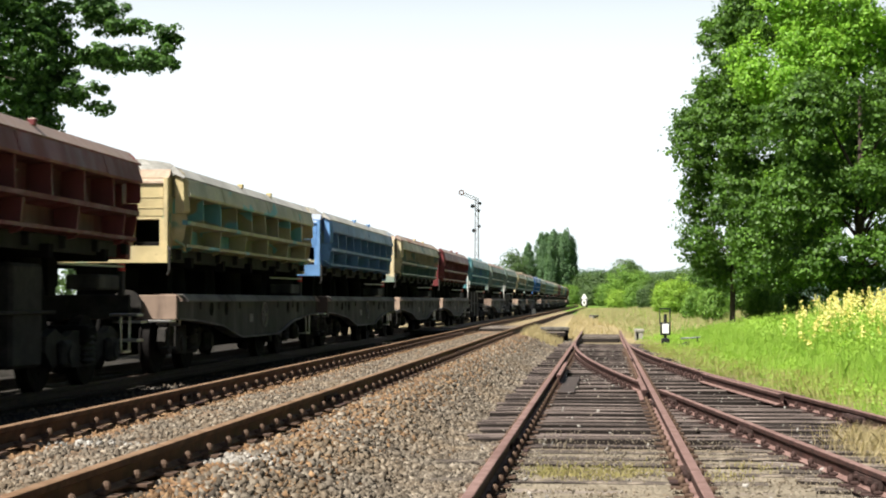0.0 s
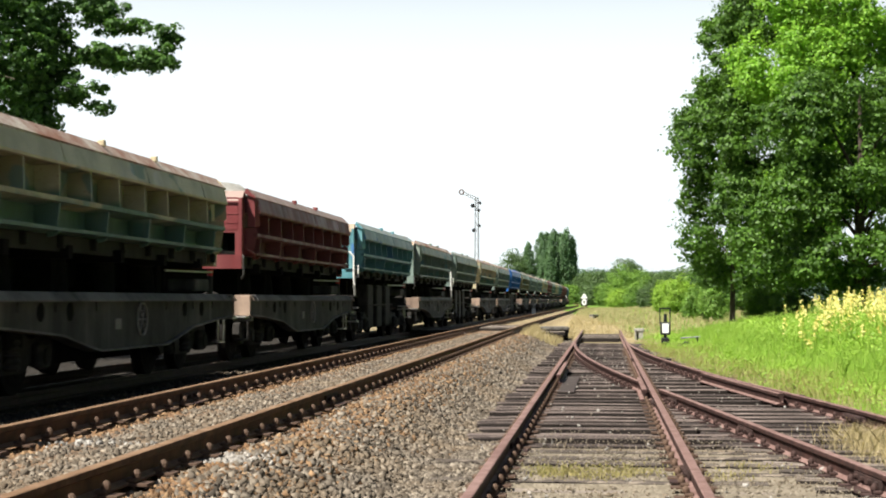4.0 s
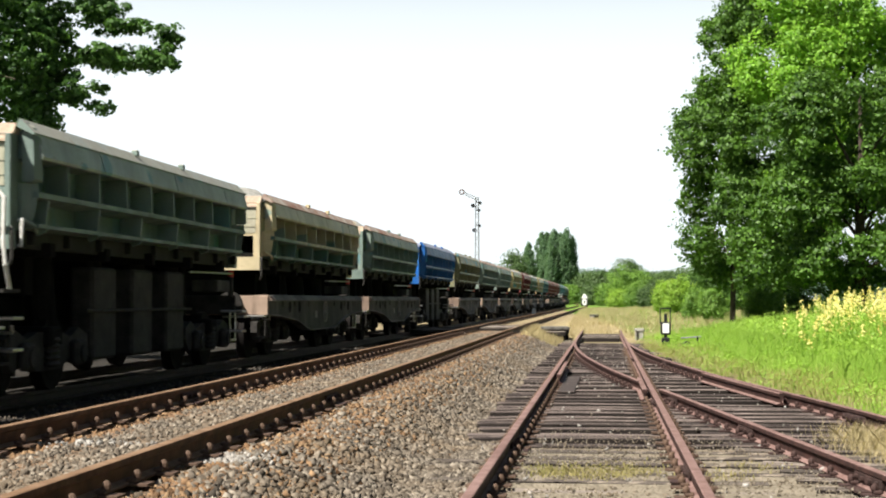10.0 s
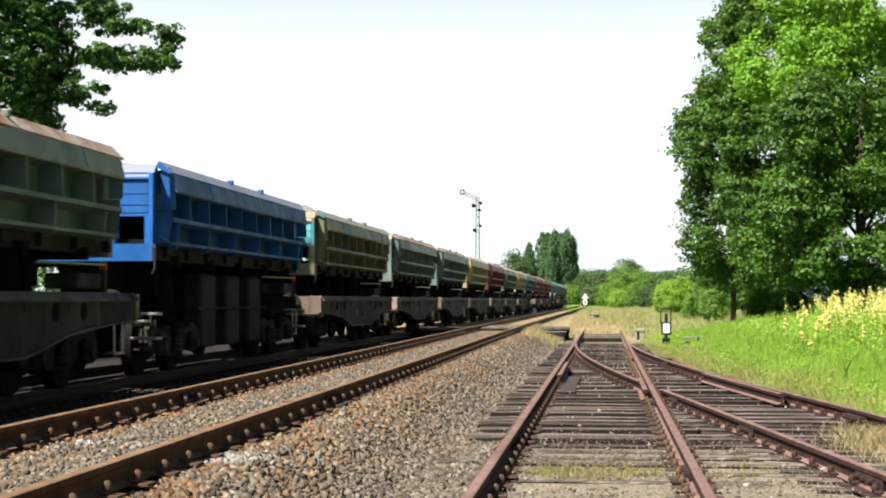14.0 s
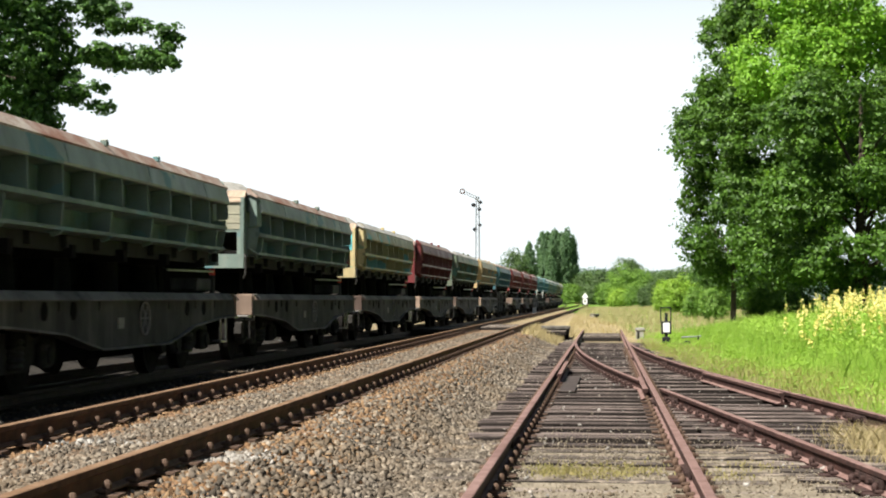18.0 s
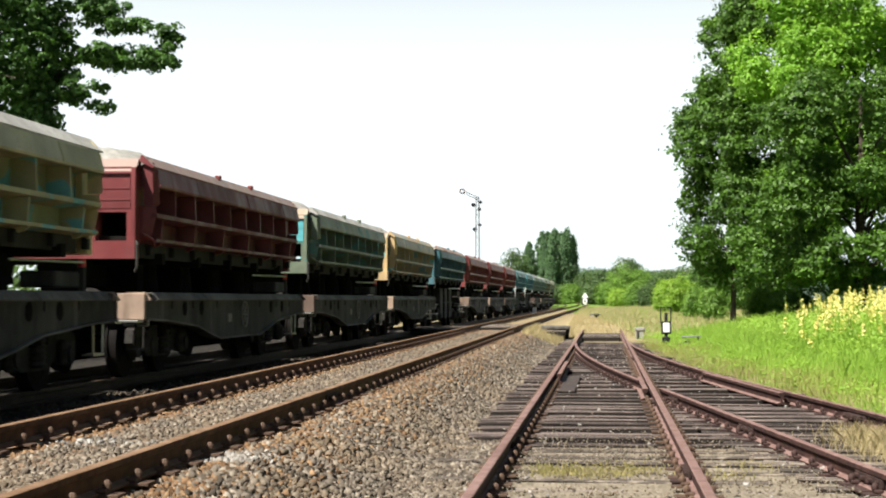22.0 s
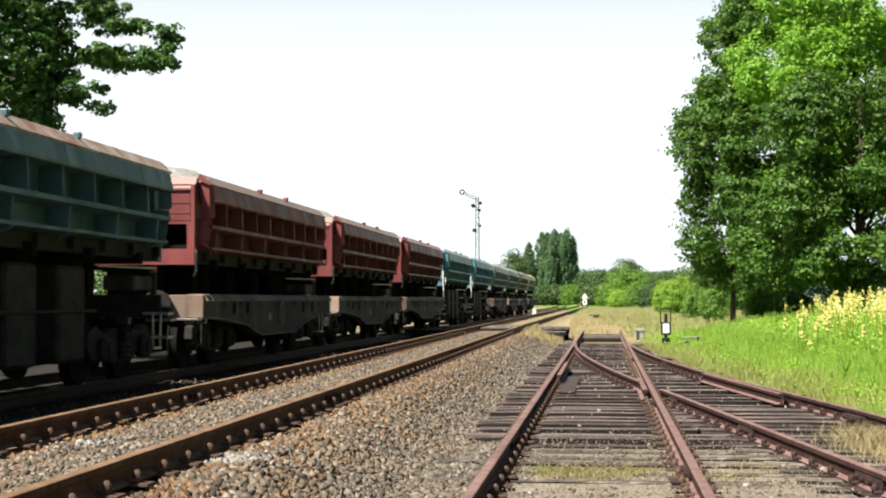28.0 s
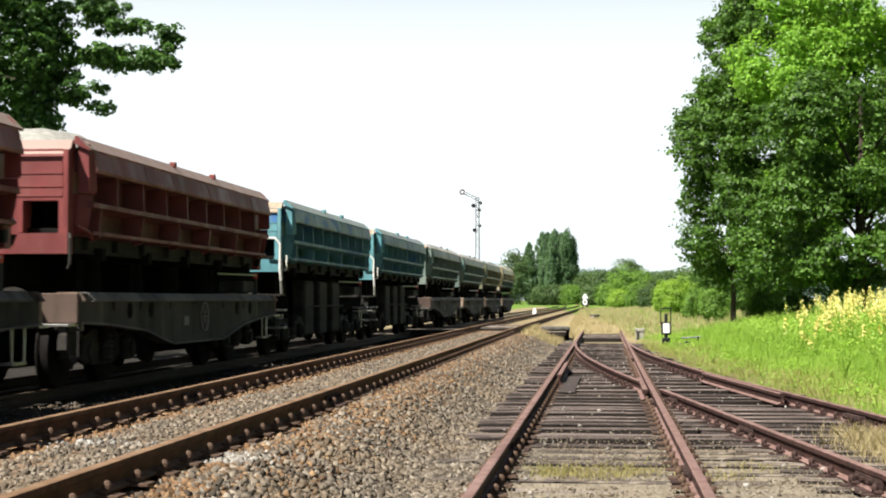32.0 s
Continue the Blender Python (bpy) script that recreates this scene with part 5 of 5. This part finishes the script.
def bush(name, x, y, rx, rz, seed, leaf, label, n=70, per=34, spread=0.28, size=0.11, category="bush"):
    root = empty(name, pose(x, y, ground_z(x, y) - 0.05))
    rnd = random.Random(seed)
    f = any_of([blob((0, 0, rz * 0.55), (rx, rx * 0.8, rz * 0.52), seed, 0.5), blob((rnd.uniform(-0.5, 0.5) * rx, 0, rz * 0.35), (rx * 0.8, rx * 0.7, rz * 0.38), seed + 1, 0.5)], [1, 0.7])
    rg = np.random.default_rng(seed)
    for k in range(4):
        tip, _ = f(rg)
        part("stem", cyl((0, 0, 0), tip, 0.02 * rx, 6, 0.006 * rx), BARK, root)
    c, nrm = clumps(n, f, per, spread, seed)
    c[:, 2] = np.maximum(c[:, 2], 0.02)
    leaves("foliage", c, nrm, size, leaf, root, seed)
    return tagged(root, label, category)


def at_px(px, D):
    return (px - 1080) / 2900 * D


for px, D, w, top, leaf, lab in ((1178, 118, 34, 508, LEAF_L, "bright yellow-green bush beyond the siding"), (1200, 108, 44, 503, LEAF_L, "bright yellow-green bush beyond the siding"), (1222, 112, 26, 518, LEAF_L, "bright yellow-green bush beyond the siding"),
                                 (1236, 84, 40, 520, LEAF_M, "green bush under the tree"), (1262, 74, 44, 524, LEAF_M, "green bush beside the trunk"), (1345, 70, 60, 518, LEAF_M, "green bush beside the trunk"),
                                 (1252, 96, 70, 486, LEAF_SHADE, "dark green undergrowth below the trees"), (1330, 78, 90, 474, LEAF_SHADE, "dark green undergrowth below the trees"), (1410, 72, 100, 462, LEAF_SHADE, "dark green undergrowth below the trees"), (1510, 72, 120, 456, LEAF_SHADE, "dark green undergrowth below the trees"),
                                 (1112, 270, 46, 484, LEAF_M, "leafy green bush beyond the field"), (1092, 290, 34, 495, LEAF_M, "leafy green bush beyond the field"), (1136, 255, 36, 496, LEAF_M, "leafy green bush beyond the field"), (1128, 230, 26, 510, LEAF_M, "leafy green bush beyond the field"),
                                 (1074, 320, 26, 508, LEAF_M, "green bush beyond the field"), (1160, 215, 34, 506, LEAF_W, "low green bush in the field"), (1146, 190, 24, 516, LEAF_W, "low green bush in the field"),
                                 (1095, 250, 20, 520, LEAF_L, "low yellow-green bush in the field"), (1010, 395, 18, 510, LEAF_M, "light green bush near the line's bend"), (1050, 350, 26, 508, LEAF_W, "green bush near the line's bend"),
                                 (985, 400, 46, 508, LEAF_W, "green bush below the poplars"), (955, 400, 40, 510, LEAF_W, "green bush below the poplars")):
    h = CAM_Z + (531 - top) / 2900 * D
    bush("bush", at_px(px, D), D, w / 2 / 2900 * D, h, int(px + D), leaf, lab, 120, 90, 0.0026 * D, 0.00042 * D + 0.02)

for px, D, w, top, lab in ((905, 400, 46, 443, "round-crowned tree beside the poplars"), (1104, 340, 54, 459, "dark round tree behind the bushes"), (1066, 360, 44, 482, "tree in the hedge behind the field"),
                           (1150, 300, 50, 492, "tree in the hedge behind the field"), (1185, 280, 56, 488, "tree in the hedge behind the field"), (1228, 150, 66, 478, "green tree behind the broadleaf tree"),
                           (1040, 420, 46, 484, "distant green hedge tree"), (1275, 120, 70, 470, "green tree behind the broadleaf tree")):
    h = CAM_Z + (531 - top) / 2900 * D
    r = w / 2 / 2900 * D
    limb_tree("hedge_tree", at_px(px, D), D, h, 0.18, int(px * 3 + D), [blob((0, 0, h * 0.62), (r, r, h * 0.38), px, 0.4), blob((0, 0, h * 0.35), (r * 0.85, r * 0.8, h * 0.3), px + 2, 0.4)], [1, 0.7],
              150, 85, 0.0030 * D, 0.00055 * D, LEAF_W if px != 1103 else LEAF_M, lab, limbs=4)


def hedge():
    """Rank growth along the far side of the train's track."""
    r = np.random.default_rng(91)
    cs, ns = [], []
    for _ in range(1500):
        y = r.uniform(12, 120)
        x = -11.3 - r.uniform(0, 2.6) - 0.02 * y
        # height added so it blocks the sky under and between the wagons
        z = r.uniform(0, 3.1) * (0.75 + 0.35 * noise.noise((y * 0.35, 0, 4)))
        q = r.normal(size=(26, 3)) * (0.32, 0.32, 0.22)
        cs.append(q + (x, y, ground_z(x, y) + z))
        ns.append(np.tile((0.2, -0.4, 0.8), (26, 1)))
    ob = leaves("hedge_growth", np.concatenate(cs), np.concatenate(ns), 0.09, LEAF_W, None, 92)
    tagged(ob, "rank green growth beyond the train's track", "hedge", kind="stuff")


hedge()


def far_wood():
    """The wooded ridge along the horizon."""
    r = np.random.default_rng(77)
    cs, ns = [], []
    for _ in range(5200):
        px = r.uniform(860, 1700)
        D = r.uniform(560, 700)
        x = at_px(px, D)
        ridge = 10.0 + 2.0 * noise.noise((x * 0.012, 0, 1)) + 1.6 * noise.noise((x * 0.05, 0, 2)) + 0.9 * noise.noise((x * 0.2, 0, 3))
        ridge *= 1 + 0.25 * (D - 560) / 140
        z = ridge * r.uniform(0.05, 1) ** 0.6
        q = r.normal(size=(16, 3)) * (1.6, 1.6, 0.9)
        cs.append(q + (x, D, z))
        ns.append(np.tile((0, -0.6, 0.8), (16, 1)))
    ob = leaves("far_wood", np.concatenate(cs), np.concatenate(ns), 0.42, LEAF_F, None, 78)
    tagged(ob, "wooded ridge along the horizon", "wood", kind="stuff")


far_wood()


def blades(name, pts, h, w, material, label, seed, lean=0.35, category="grass"):
    """Bent grass blades standing at the given places."""
    r = np.random.default_rng(seed)
    n = len(pts)
    a = r.uniform(0, 2 * math.pi, n)
    side = np.stack([np.cos(a), np.sin(a), np.zeros(n)], 1)
    b = r.uniform(0, 2 * math.pi, n)
    H = (h * r.uniform(0.45, 1.25, n))[:, None]
    way = np.stack([np.cos(b), np.sin(b), np.zeros(n)], 1) * H * lean * r.uniform(0.1, 1, (n, 1))
    up = np.array((0, 0, 1.0))
    wd = w * r.uniform(0.6, 1.4, (n, 1))
    v = np.stack([pts - side * wd, pts + side * wd, pts + side * wd * 0.75 + up * H * 0.6 + way * 0.45, pts + up * H + way, pts - side * wd * 0.75 + up * H * 0.6 + way * 0.45], 1)
    f = np.arange(n * 5).reshape(n, 5)
    ob = arrays(name, v.reshape(-1, 3), f, material)
    return tagged(ob, label, category, kind="stuff")


def meadow_edge(y):
    return d_x(y) + 1.50 + 0.2 * math.sin(y * 0.9) + 0.15 * math.sin(y * 2.3)


p = scatter(150000, meadow_edge, lambda y: d_x(y) + 9, 14, 66, 41, 1.15)
blades("meadow_grass", p, np.array([0.09 + 0.24 * smooth(0, 3.5, x - meadow_edge(y)) for x, y, _ in p]), 0.0029, GRASS, "lush green meadow grass beside the siding", 42, 0.55)
p = scatter(60000, lambda y: meadow_edge(y) - 0.05, lambda y: d_x(y) + 9, 14, 62, 141, 1.1)
r = np.random.default_rng(142)
leaves("meadow_clover", p + np.stack([np.zeros(len(p)), np.zeros(len(p)), r.uniform(0.02, 1, len(p)) ** 1.5 * 0.26], 1), np.tile((0, -0.4, 1.0), (len(p), 1)), 0.017, GRASS, None, 143)
tagged(bpy.data.objects["meadow_clover"], "low leafy clover filling the meadow", "clover", kind="stuff")
p = scatter(26000, lambda y: meadow_edge(y) + 1.3, lambda y: d_x(y) + 10, 18, 62, 43, 1.0)
blades("tall_grass", p, 0.40, 0.0027, GRASS, "tall green weeds in the meadow", 44, 0.5)
p = scatter(14000, lambda y: meadow_edge(y) + 3.0, lambda y: d_x(y) + 11, 20, 60, 63, 1.0)
r = np.random.default_rng(64)
leaves("meadow_weeds", p + np.stack([np.zeros(len(p)), np.zeros(len(p)), r.uniform(0.1, 0.6, len(p))], 1), np.tile((0, -0.3, 1.0), (len(p), 1)), 0.035, GRASS, None, 65)
tagged(bpy.data.objects["meadow_weeds"], "leafy green weeds standing in the meadow", "weeds", kind="stuff")


def weed_mounds():
    """Rounded mounds of leafy weeds, thicker away from the track."""
    r = np.random.default_rng(160)
    cs, ns = [], []
    for _ in range(620):
        y = 17 + 45 * r.random() ** 1.1
        u = r.random()
        x = meadow_edge(y) + 0.5 + 8.5 * u
        big = r.uniform(0.10, 0.24) + 0.26 * smooth(1.5, 6.0, x - meadow_edge(y)) * r.uniform(0.5, 1.2)
        k = int(110 + 800 * big)
        d = r.normal(size=(k, 3))
        d[:, 2] = np.abs(d[:, 2]) * 1.2
        d /= np.linalg.norm(d, axis=1, keepdims=True)
        q = d * big * r.uniform(0.4, 1, (k, 1)) ** 0.4 * (1.2, 1.2, r.uniform(0.9, 1.7))
        cs.append(q + (x, y, ground_z(x, y)))
        ns.append(d + (0, 0, 0.4))
    ob = leaves("weed_mounds", np.concatenate(cs), np.concatenate(ns), 0.023, GRASS_DEEP, None, 161)
    tagged(ob, "rounded clumps of leafy weeds in the meadow", "weeds", kind="stuff")


weed_mounds()
p = scatter(7000, lambda y: meadow_edge(y) - 0.15, lambda y: meadow_edge(y) + 1.1, 16, 58, 45, 0.8)
blades("dry_grass", p, 0.16, 0.0035, DRY, "straw-coloured grass along the meadow's edge", 46)
p = scatter(16000, lambda y: meadow_edge(y) - 0.1, lambda y: meadow_edge(y) + 2.4, 22, 52, 151, 0.9)
p = thin(p, 152, lambda x, y: 1.4 * smooth(-0.35, 0.2, noise.noise((x * 0.7, y * 0.25, 31))) * smooth(2.5, 0.8, x - meadow_edge(y)))
blades("yellow_grass", p, 0.22, 0.0032, YELLOW_GRASS, "yellowing grass along the meadow's front", 153, 0.6)
p = scatter(40000, lambda y: m_x(y) + 2.2 - 0.012 * (y - 58), lambda y: 9.0, 62, 230, 47, 1.4)
p = thin(p, 147, lambda x, y: 0.5 + 0.9 * max(0.0, noise.noise((x * 0.5, y * 0.12, 8)) + 0.25))
blades("dry_grass", p, 0.22, 0.009, DRY, "dry straw grass on the field past the crossing", 48, 0.7)
p = scatter(2600, lambda y: m_x(y) + 5.0, lambda y: 12.0, 70, 200, 57, 1.3)
p = thin(p, 148, lambda x, y: 0.9 * max(0.0, noise.noise((x * 0.5, y * 0.12, 18)) + 0.15))
blades("meadow_grass", p, 0.40, 0.014, GRASS, "green tufts on the dry field", 58, 0.6)
r = np.random.default_rng(49)
q = np.concatenate([r.normal(size=(n, 2)) * (a, 0.20) + (cx, cy) for cx, cy, a, n in ((-0.45, 13.1, 0.11, 650), (-0.12, 13.0, 0.18, 650), (0.2, 13.2, 0.14, 260), (0.9, 12.9, 0.14, 120), (1.15, 13.6, 0.14, 120), (-0.1, 13.6, 0.3, 120))])
p = np.array([(x, y, ground_z(x, y) + 0.03) for x, y in q])
blades("moss_tuft", p, 0.028, 0.005, MOSS, "thin yellow-green moss between the siding rails", 50)
r = np.random.default_rng(51)
q = np.concatenate([r.normal(size=(1500, 2)) * (0.24, 0.6) + (d_x(cy) + dx, cy) for dx, cy in ((0.42, 14.0), (0.3, 15.2), (0.5, 16.6))])
p = np.array([(x, y, ground_z(x, y) + 0.02) for x, y in q])
blades("dry_grass", p, 0.17, 0.0018, DRY, "dead grass beside the diverging rail", 52, 1.3)
p = scatter(6000, lambda y: -40, lambda y: t_x(y) - 4.6, 16, 150, 53, 1.2)
blades("verge_grass", p, 0.5, 0.012, LEAF_W, "green verge beyond the train's track", 54)
p = scatter(1800, lambda y: m_x(y) + 1.1, lambda y: s_x(y) - 1.3, 50, 62, 55, 1.0)
blades("dry_grass", p, 0.22, 0.008, DRY, "short straw grass at the end of the ballast", 56)


def flower_stalks():
    """Tall mulleins with pale yellow spikes, standing in drifts in the meadow."""
    r = np.random.default_rng(60)
    cs, ns, st, lc, ln = [], [], [], [], []
    spots = [(r.uniform(35, 58), r.uniform(0.124, 0.19)) for _ in range(40)]
    for n in range(280):
        cy, slope = spots[r.integers(len(spots))]
        y = cy + r.normal() * 1.8
        x = slope * y + r.normal() * 0.7
        if n % 8 and x < (0.116 + 0.010 * r.normal()) * y:
            continue
        x = max(x, meadow_edge(y) + 1.5)
        g = ground_z(x, y)
        h = r.uniform(0.75, 1.30) * (1.0 if n % 9 else 0.6)
        st.append((x, y, g, h))
        k = 20
        t = r.random(k)
        q = r.normal(size=(k, 3)) * 0.040 * (1.25 - t[:, None])
        cs.append(q + np.stack([np.full(k, x), np.full(k, y), g + h * (0.70 + 0.32 * t)], 1))
        ns.append(np.tile((0, -0.5, 0.7), (k, 1)))
        # broad leaves up the stalk
        m = 26
        t = r.random(m)
        a = r.uniform(0, 2 * math.pi, m)
        way = np.stack([np.cos(a), np.sin(a), np.full(m, 0.5)], 1)
        lc.append(np.array((x, y, g)) + way * (0.16 * (1.1 - t))[:, None] + np.stack([np.zeros(m), np.zeros(m), t * h * 0.72], 1))
        ln.append(way * (0.5, 0.5, 1.6))
    ob = leaves("flower_spikes", np.concatenate(cs), np.concatenate(ns), 0.034, FLOWER, None, 61)
    tagged(ob, "pale yellow flower spikes above the meadow", "flowers", kind="stuff")
    ob = leaves("flower_leaves", np.concatenate(lc), np.concatenate(ln), 0.034, GRASS_DEEP, None, 67)
    tagged(ob, "broad green leaves on the flower stalks", "flowers", kind="stuff")
    pts = np.array([(x, y, g) for x, y, g, _ in st])
    blades("flower_stems", np.repeat(pts, 3, 0), 1.1, 0.010, GRASS, "green stems of the yellow flowers", 62, 0.06, "flowers")


flower_stalks()

# ---- signals and lineside things ----
GREY_METAL = grime("galvanised_steel", (0.16, 0.165, 0.17), (0.30, 0.305, 0.31), 0.5, 3.0, 0.1, 0.2)
BLACK_PAINT = grime("black_enamel", (0.012, 0.012, 0.014), (0.025, 0.025, 0.028), 0.4, 5.0, 0.1)
WHITE_GLOW = grime("white_enamel", (0.80, 0.80, 0.78), (0.88, 0.88, 0.86), 0.35, 5.0, 0.02)


def semaphore():
    D = 127.0
    x = at_px(843, D)
    root = empty("semaphore_signal", pose(x, D, ground_z(x, D)))
    H = CAM_Z + (531 - 347) / 2900 * D - ground_z(x, D)
    for sx, sy in ((-1, -1), (1, -1), (1, 1), (-1, 1)):
        part("mast_post", cyl((sx * 0.17, sy * 0.17, 0), (sx * 0.11, sy * 0.11, H), 0.028, 6), GREY_METAL, root)
    n = 16
    for k in range(n):
        za, zb = H * k / n, H * (k + 1) / n
        ra, rb = 0.17 - 0.06 * k / n, 0.17 - 0.06 * (k + 1) / n
        s = 1 if k % 2 else -1
        bm = cyl((-s * ra, -ra, za), (s * rb, -rb, zb), 0.014, 5)
        add_cyl(bm, (s * ra, ra, za), (-s * rb, rb, zb), 0.014, 5)
        add_cyl(bm, (-ra, s * ra, za), (-rb, -s * rb, zb), 0.014, 5)
        add_cyl(bm, (ra, -s * ra, za), (rb, s * rb, zb), 0.014, 5)
        part("lattice", bm, GREY_METAL, root)
    part("foundation", box(-0.35, 0.35, -0.35, 0.35, -0.2, 0.15, 0.03), CONCRETE, root)
    zs = H - 0.15
    tip = Vector((at_px(816, D) - x, -0.2, zs + (350 - 337) / 2900 * D))
    a = Vector((0.05, -0.2, zs))
    d = (tip - a).normalized()
    nrm = Vector((-d.z, 0, d.x)) * 0.10
    bm = bmesh.new()
    for s in (-1, 1):
        add_cyl(bm, a + nrm * s, tip - d * 0.14 + nrm * s * 0.8, 0.03, 6)
    for k in range(6):
        add_cyl(bm, a.lerp(tip, k / 7) - nrm, a.lerp(tip, k / 7) + nrm, 0.015, 5)
    arm = part("signal_arm", bm, GREY_METAL, root, "grey-white raised signal arm with a ring end")
    bm = ring(tip, 0.17, 0.05, "xz", 20)
    part("ring", bm, DARK_RUST, arm, "dark ring at the arm's end")
    for px, py, r in ((836, 362, 0.16), (849, 357, 0.13), (847, 370, 0.13), (848, 398, 0.12), (838, 406, 0.15)):
        c = Vector((at_px(px, D) - x, -0.15, CAM_Z + (531 - py) / 2900 * D - ground_z(x, D)))
        bm = cyl(c + Vector((0, -0.14, 0)), c + Vector((0, 0.14, 0)), r, 12)
        add_cyl(bm, c, (0, 0, c.z), 0.03, 6)
        part("lamp_house", bm, BLACK_PAINT, root)
    part("cable", cyl((0.24, 0, 0), (0.16, 0, H * 0.95), 0.01, 5), GREY_METAL, root)
    tagged(root, "grey lattice semaphore mast with a raised white arm", "signal")


semaphore()


def point_lantern():
    x, y = at_px(1178, 49), 49.0
    g = ground_z(x, y)
    root = empty("point_lantern", pose(x, y, g))
    part("base", box(-0.28, 0.28, -0.2, 0.2, -0.05, 0.08, 0.02), BLACK_PAINT, root)
    part("gear_box", box(-0.12, 0.12, -0.12, 0.12, 0.08, 0.34, 0.03), BLACK_PAINT, root)
    part("spindle", cyl((0, 0, 0.3), (0, 0, 0.5), 0.05, 10), BLACK_PAINT, root)
    part("lantern_box", box(-0.15, 0.15, -0.14, 0.14, 0.42, 0.80, 0.02), BLACK_PAINT, root)
    part("white_panel", box(-0.095, 0.095, -0.152, -0.142, 0.48, 0.76), WHITE_GLOW, root, "white signal panel")
    for sx in (-0.16, 0.14):
        part("guard_bar", box(sx - 0.015, sx + 0.015, -0.05, 0.05, 0.75, 1.22), BLACK_PAINT, root)
    part("guard_top", box(-0.175, 0.155, -0.05, 0.05, 1.19, 1.23), BLACK_PAINT, root)
    part("chimney", cyl((0, 0, 0.8), (0, 0, 1.05), 0.05, 10), BLACK_PAINT, root)
    part("throw_lever", cyl((0.12, 0, 0.12), (0.62, 0.05, 0.10), 0.03, 8), BLACK_PAINT, root)
    part("lever_weight", cyl((0.62, -0.05, 0.1), (0.62, 0.11, 0.1), 0.13, 14), BLACK_PAINT, root)
    tagged(root, "black switch stand with a white lantern panel", "switch stand")
    w = tagged(empty("lever_weight_pole", pose(at_px(1222, 50), 50, ground_z(at_px(1222, 50), 50))), "pale grey metal lever beside the switch stand", "lever")
    part("lever_arm", cyl((-0.3, 0, 0.28), (0.30, 0, 0.32), 0.025, 8), GREY_METAL, w)
    part("lever_stand", cyl((0.2, 0, 0), (0.2, 0, 0.33), 0.03, 8), BLACK_PAINT, w)


point_lantern()


def arrow_signal():
    """Pointed white board with an oval opening on a dark case, far down the line."""
    D = 300.0
    x = at_px(1035, D)
    root = empty("arrow_signal", pose(x, D, ground_z(x, D)))
    part("case", box(-0.62, 0.62, -0.05, 0.4, 0.0, 1.5, 0.05), BLACK_PAINT, root)
    up = [(-0.60, 1.36), (0.60, 1.36), (0.26, 1.95), (0.09, 2.25), (-0.09, 2.25), (-0.26, 1.95)]
    part("pointed_board", prism(up, -0.12, -0.06, "xz"), WHITE_GLOW, root)
    n = 20
    bm = bmesh.new()
    loops = [[bm.verts.new((a * math.cos(k * 2 * math.pi / n), -0.1, 0.70 + b * math.sin(k * 2 * math.pi / n))) for k in range(n)] for a, b in ((0.42, 0.60), (0.17, 0.33))]
    for k in range(n):
        bm.faces.new((loops[0][k], loops[0][(k + 1) % n], loops[1][(k + 1) % n], loops[1][k]))
    g = bmesh.ops.extrude_face_region(bm, geom=bm.faces[:])
    bmesh.ops.translate(bm, vec=(0, 0.05, 0), verts=[v for v in g["geom"] if isinstance(v, bmesh.types.BMVert)])
    part("oval_board", bm, WHITE_GLOW, root)
    tagged(root, "white pointed signal board on a dark case", "signal")


arrow_signal()


def marker_post():
    D = 127.0
    x = at_px(945, D)
    root = empty("clearance_marker", pose(x, D, ground_z(x, D)))
    part("post", prism([(-0.15, 0), (0.15, 0), (0.14, 0.55), (0.10, 0.66), (-0.10, 0.66), (-0.14, 0.55)], -0.09, 0.09, "xz"), WHITE, root)
    tagged(root, "short white clearance marker post between the tracks", "marker")


marker_post()


def crossing():
    """Foot crossing of old timbers over the tracks."""
    rnd = random.Random(8)
    root = tagged(empty("plank_crossing"), "weathered timber foot crossing over the tracks", "crossing", kind="structure")
    for cx, z, half in ((s_x(60), S_Z, 0.66), (m_x(60), M_Z, 0.66), (m_x(60) - 2.1, M_Z - 0.05, 1.2), (m_x(60) + 1.6, M_Z - 0.12, 0.75), (t_x(60), T_Z, 0.66)):
        for k in range(7):
            y = 56.6 + k * 0.82
            part("plank", box(cx - half, cx + half, y + 0.02, y + 0.78, z - 0.24, z - 0.075 + rnd.uniform(-0.02, 0.012), 0.01), TIMBER_DUST, root)
    return root


crossing()


CONCRETE_DARK = grime("weathered_concrete", (0.07, 0.064, 0.056), (0.17, 0.16, 0.14), 0.9, 6.0, 0.4)


def trough_block(x, y, w, d, h, rot, label, white):
    root = empty("concrete_block", pose(x, y, ground_z(x, y), 0, 0, rot))
    part("slab", box(-w / 2, w / 2, -d / 2, d / 2, h * 0.72, h, 0.02), CONCRETE_DARK if not white else CONCRETE, root)
    part("leg", box(-w / 2 + 0.02, -w / 2 + 0.16, -d / 2 + 0.03, d / 2 - 0.03, -0.05, h * 0.72, 0.01), CONCRETE, root)
    # black on the grey blocks, to stand for the shade in the opening
    part("leg", box(w / 2 - 0.3, w / 2 - 0.04, -d / 2 + 0.03, d / 2 - 0.03, -0.05, h * 0.72, 0.01), BLACK if not white else CONCRETE, root)
    tagged(root, label, "block")


trough_block(at_px(982, 58), 58, 0.95, 1.1, 0.42, 8, "grey concrete trough end with a dark opening", False)
trough_block(at_px(1132, 60), 60, 0.36, 0.6, 0.42, 0, "pale concrete block beside the crossing", True)
trough_block(at_px(1052, 100), 100, 0.45, 0.5, 0.30, 30, "small dark stump block in the dry field", False)

motions()
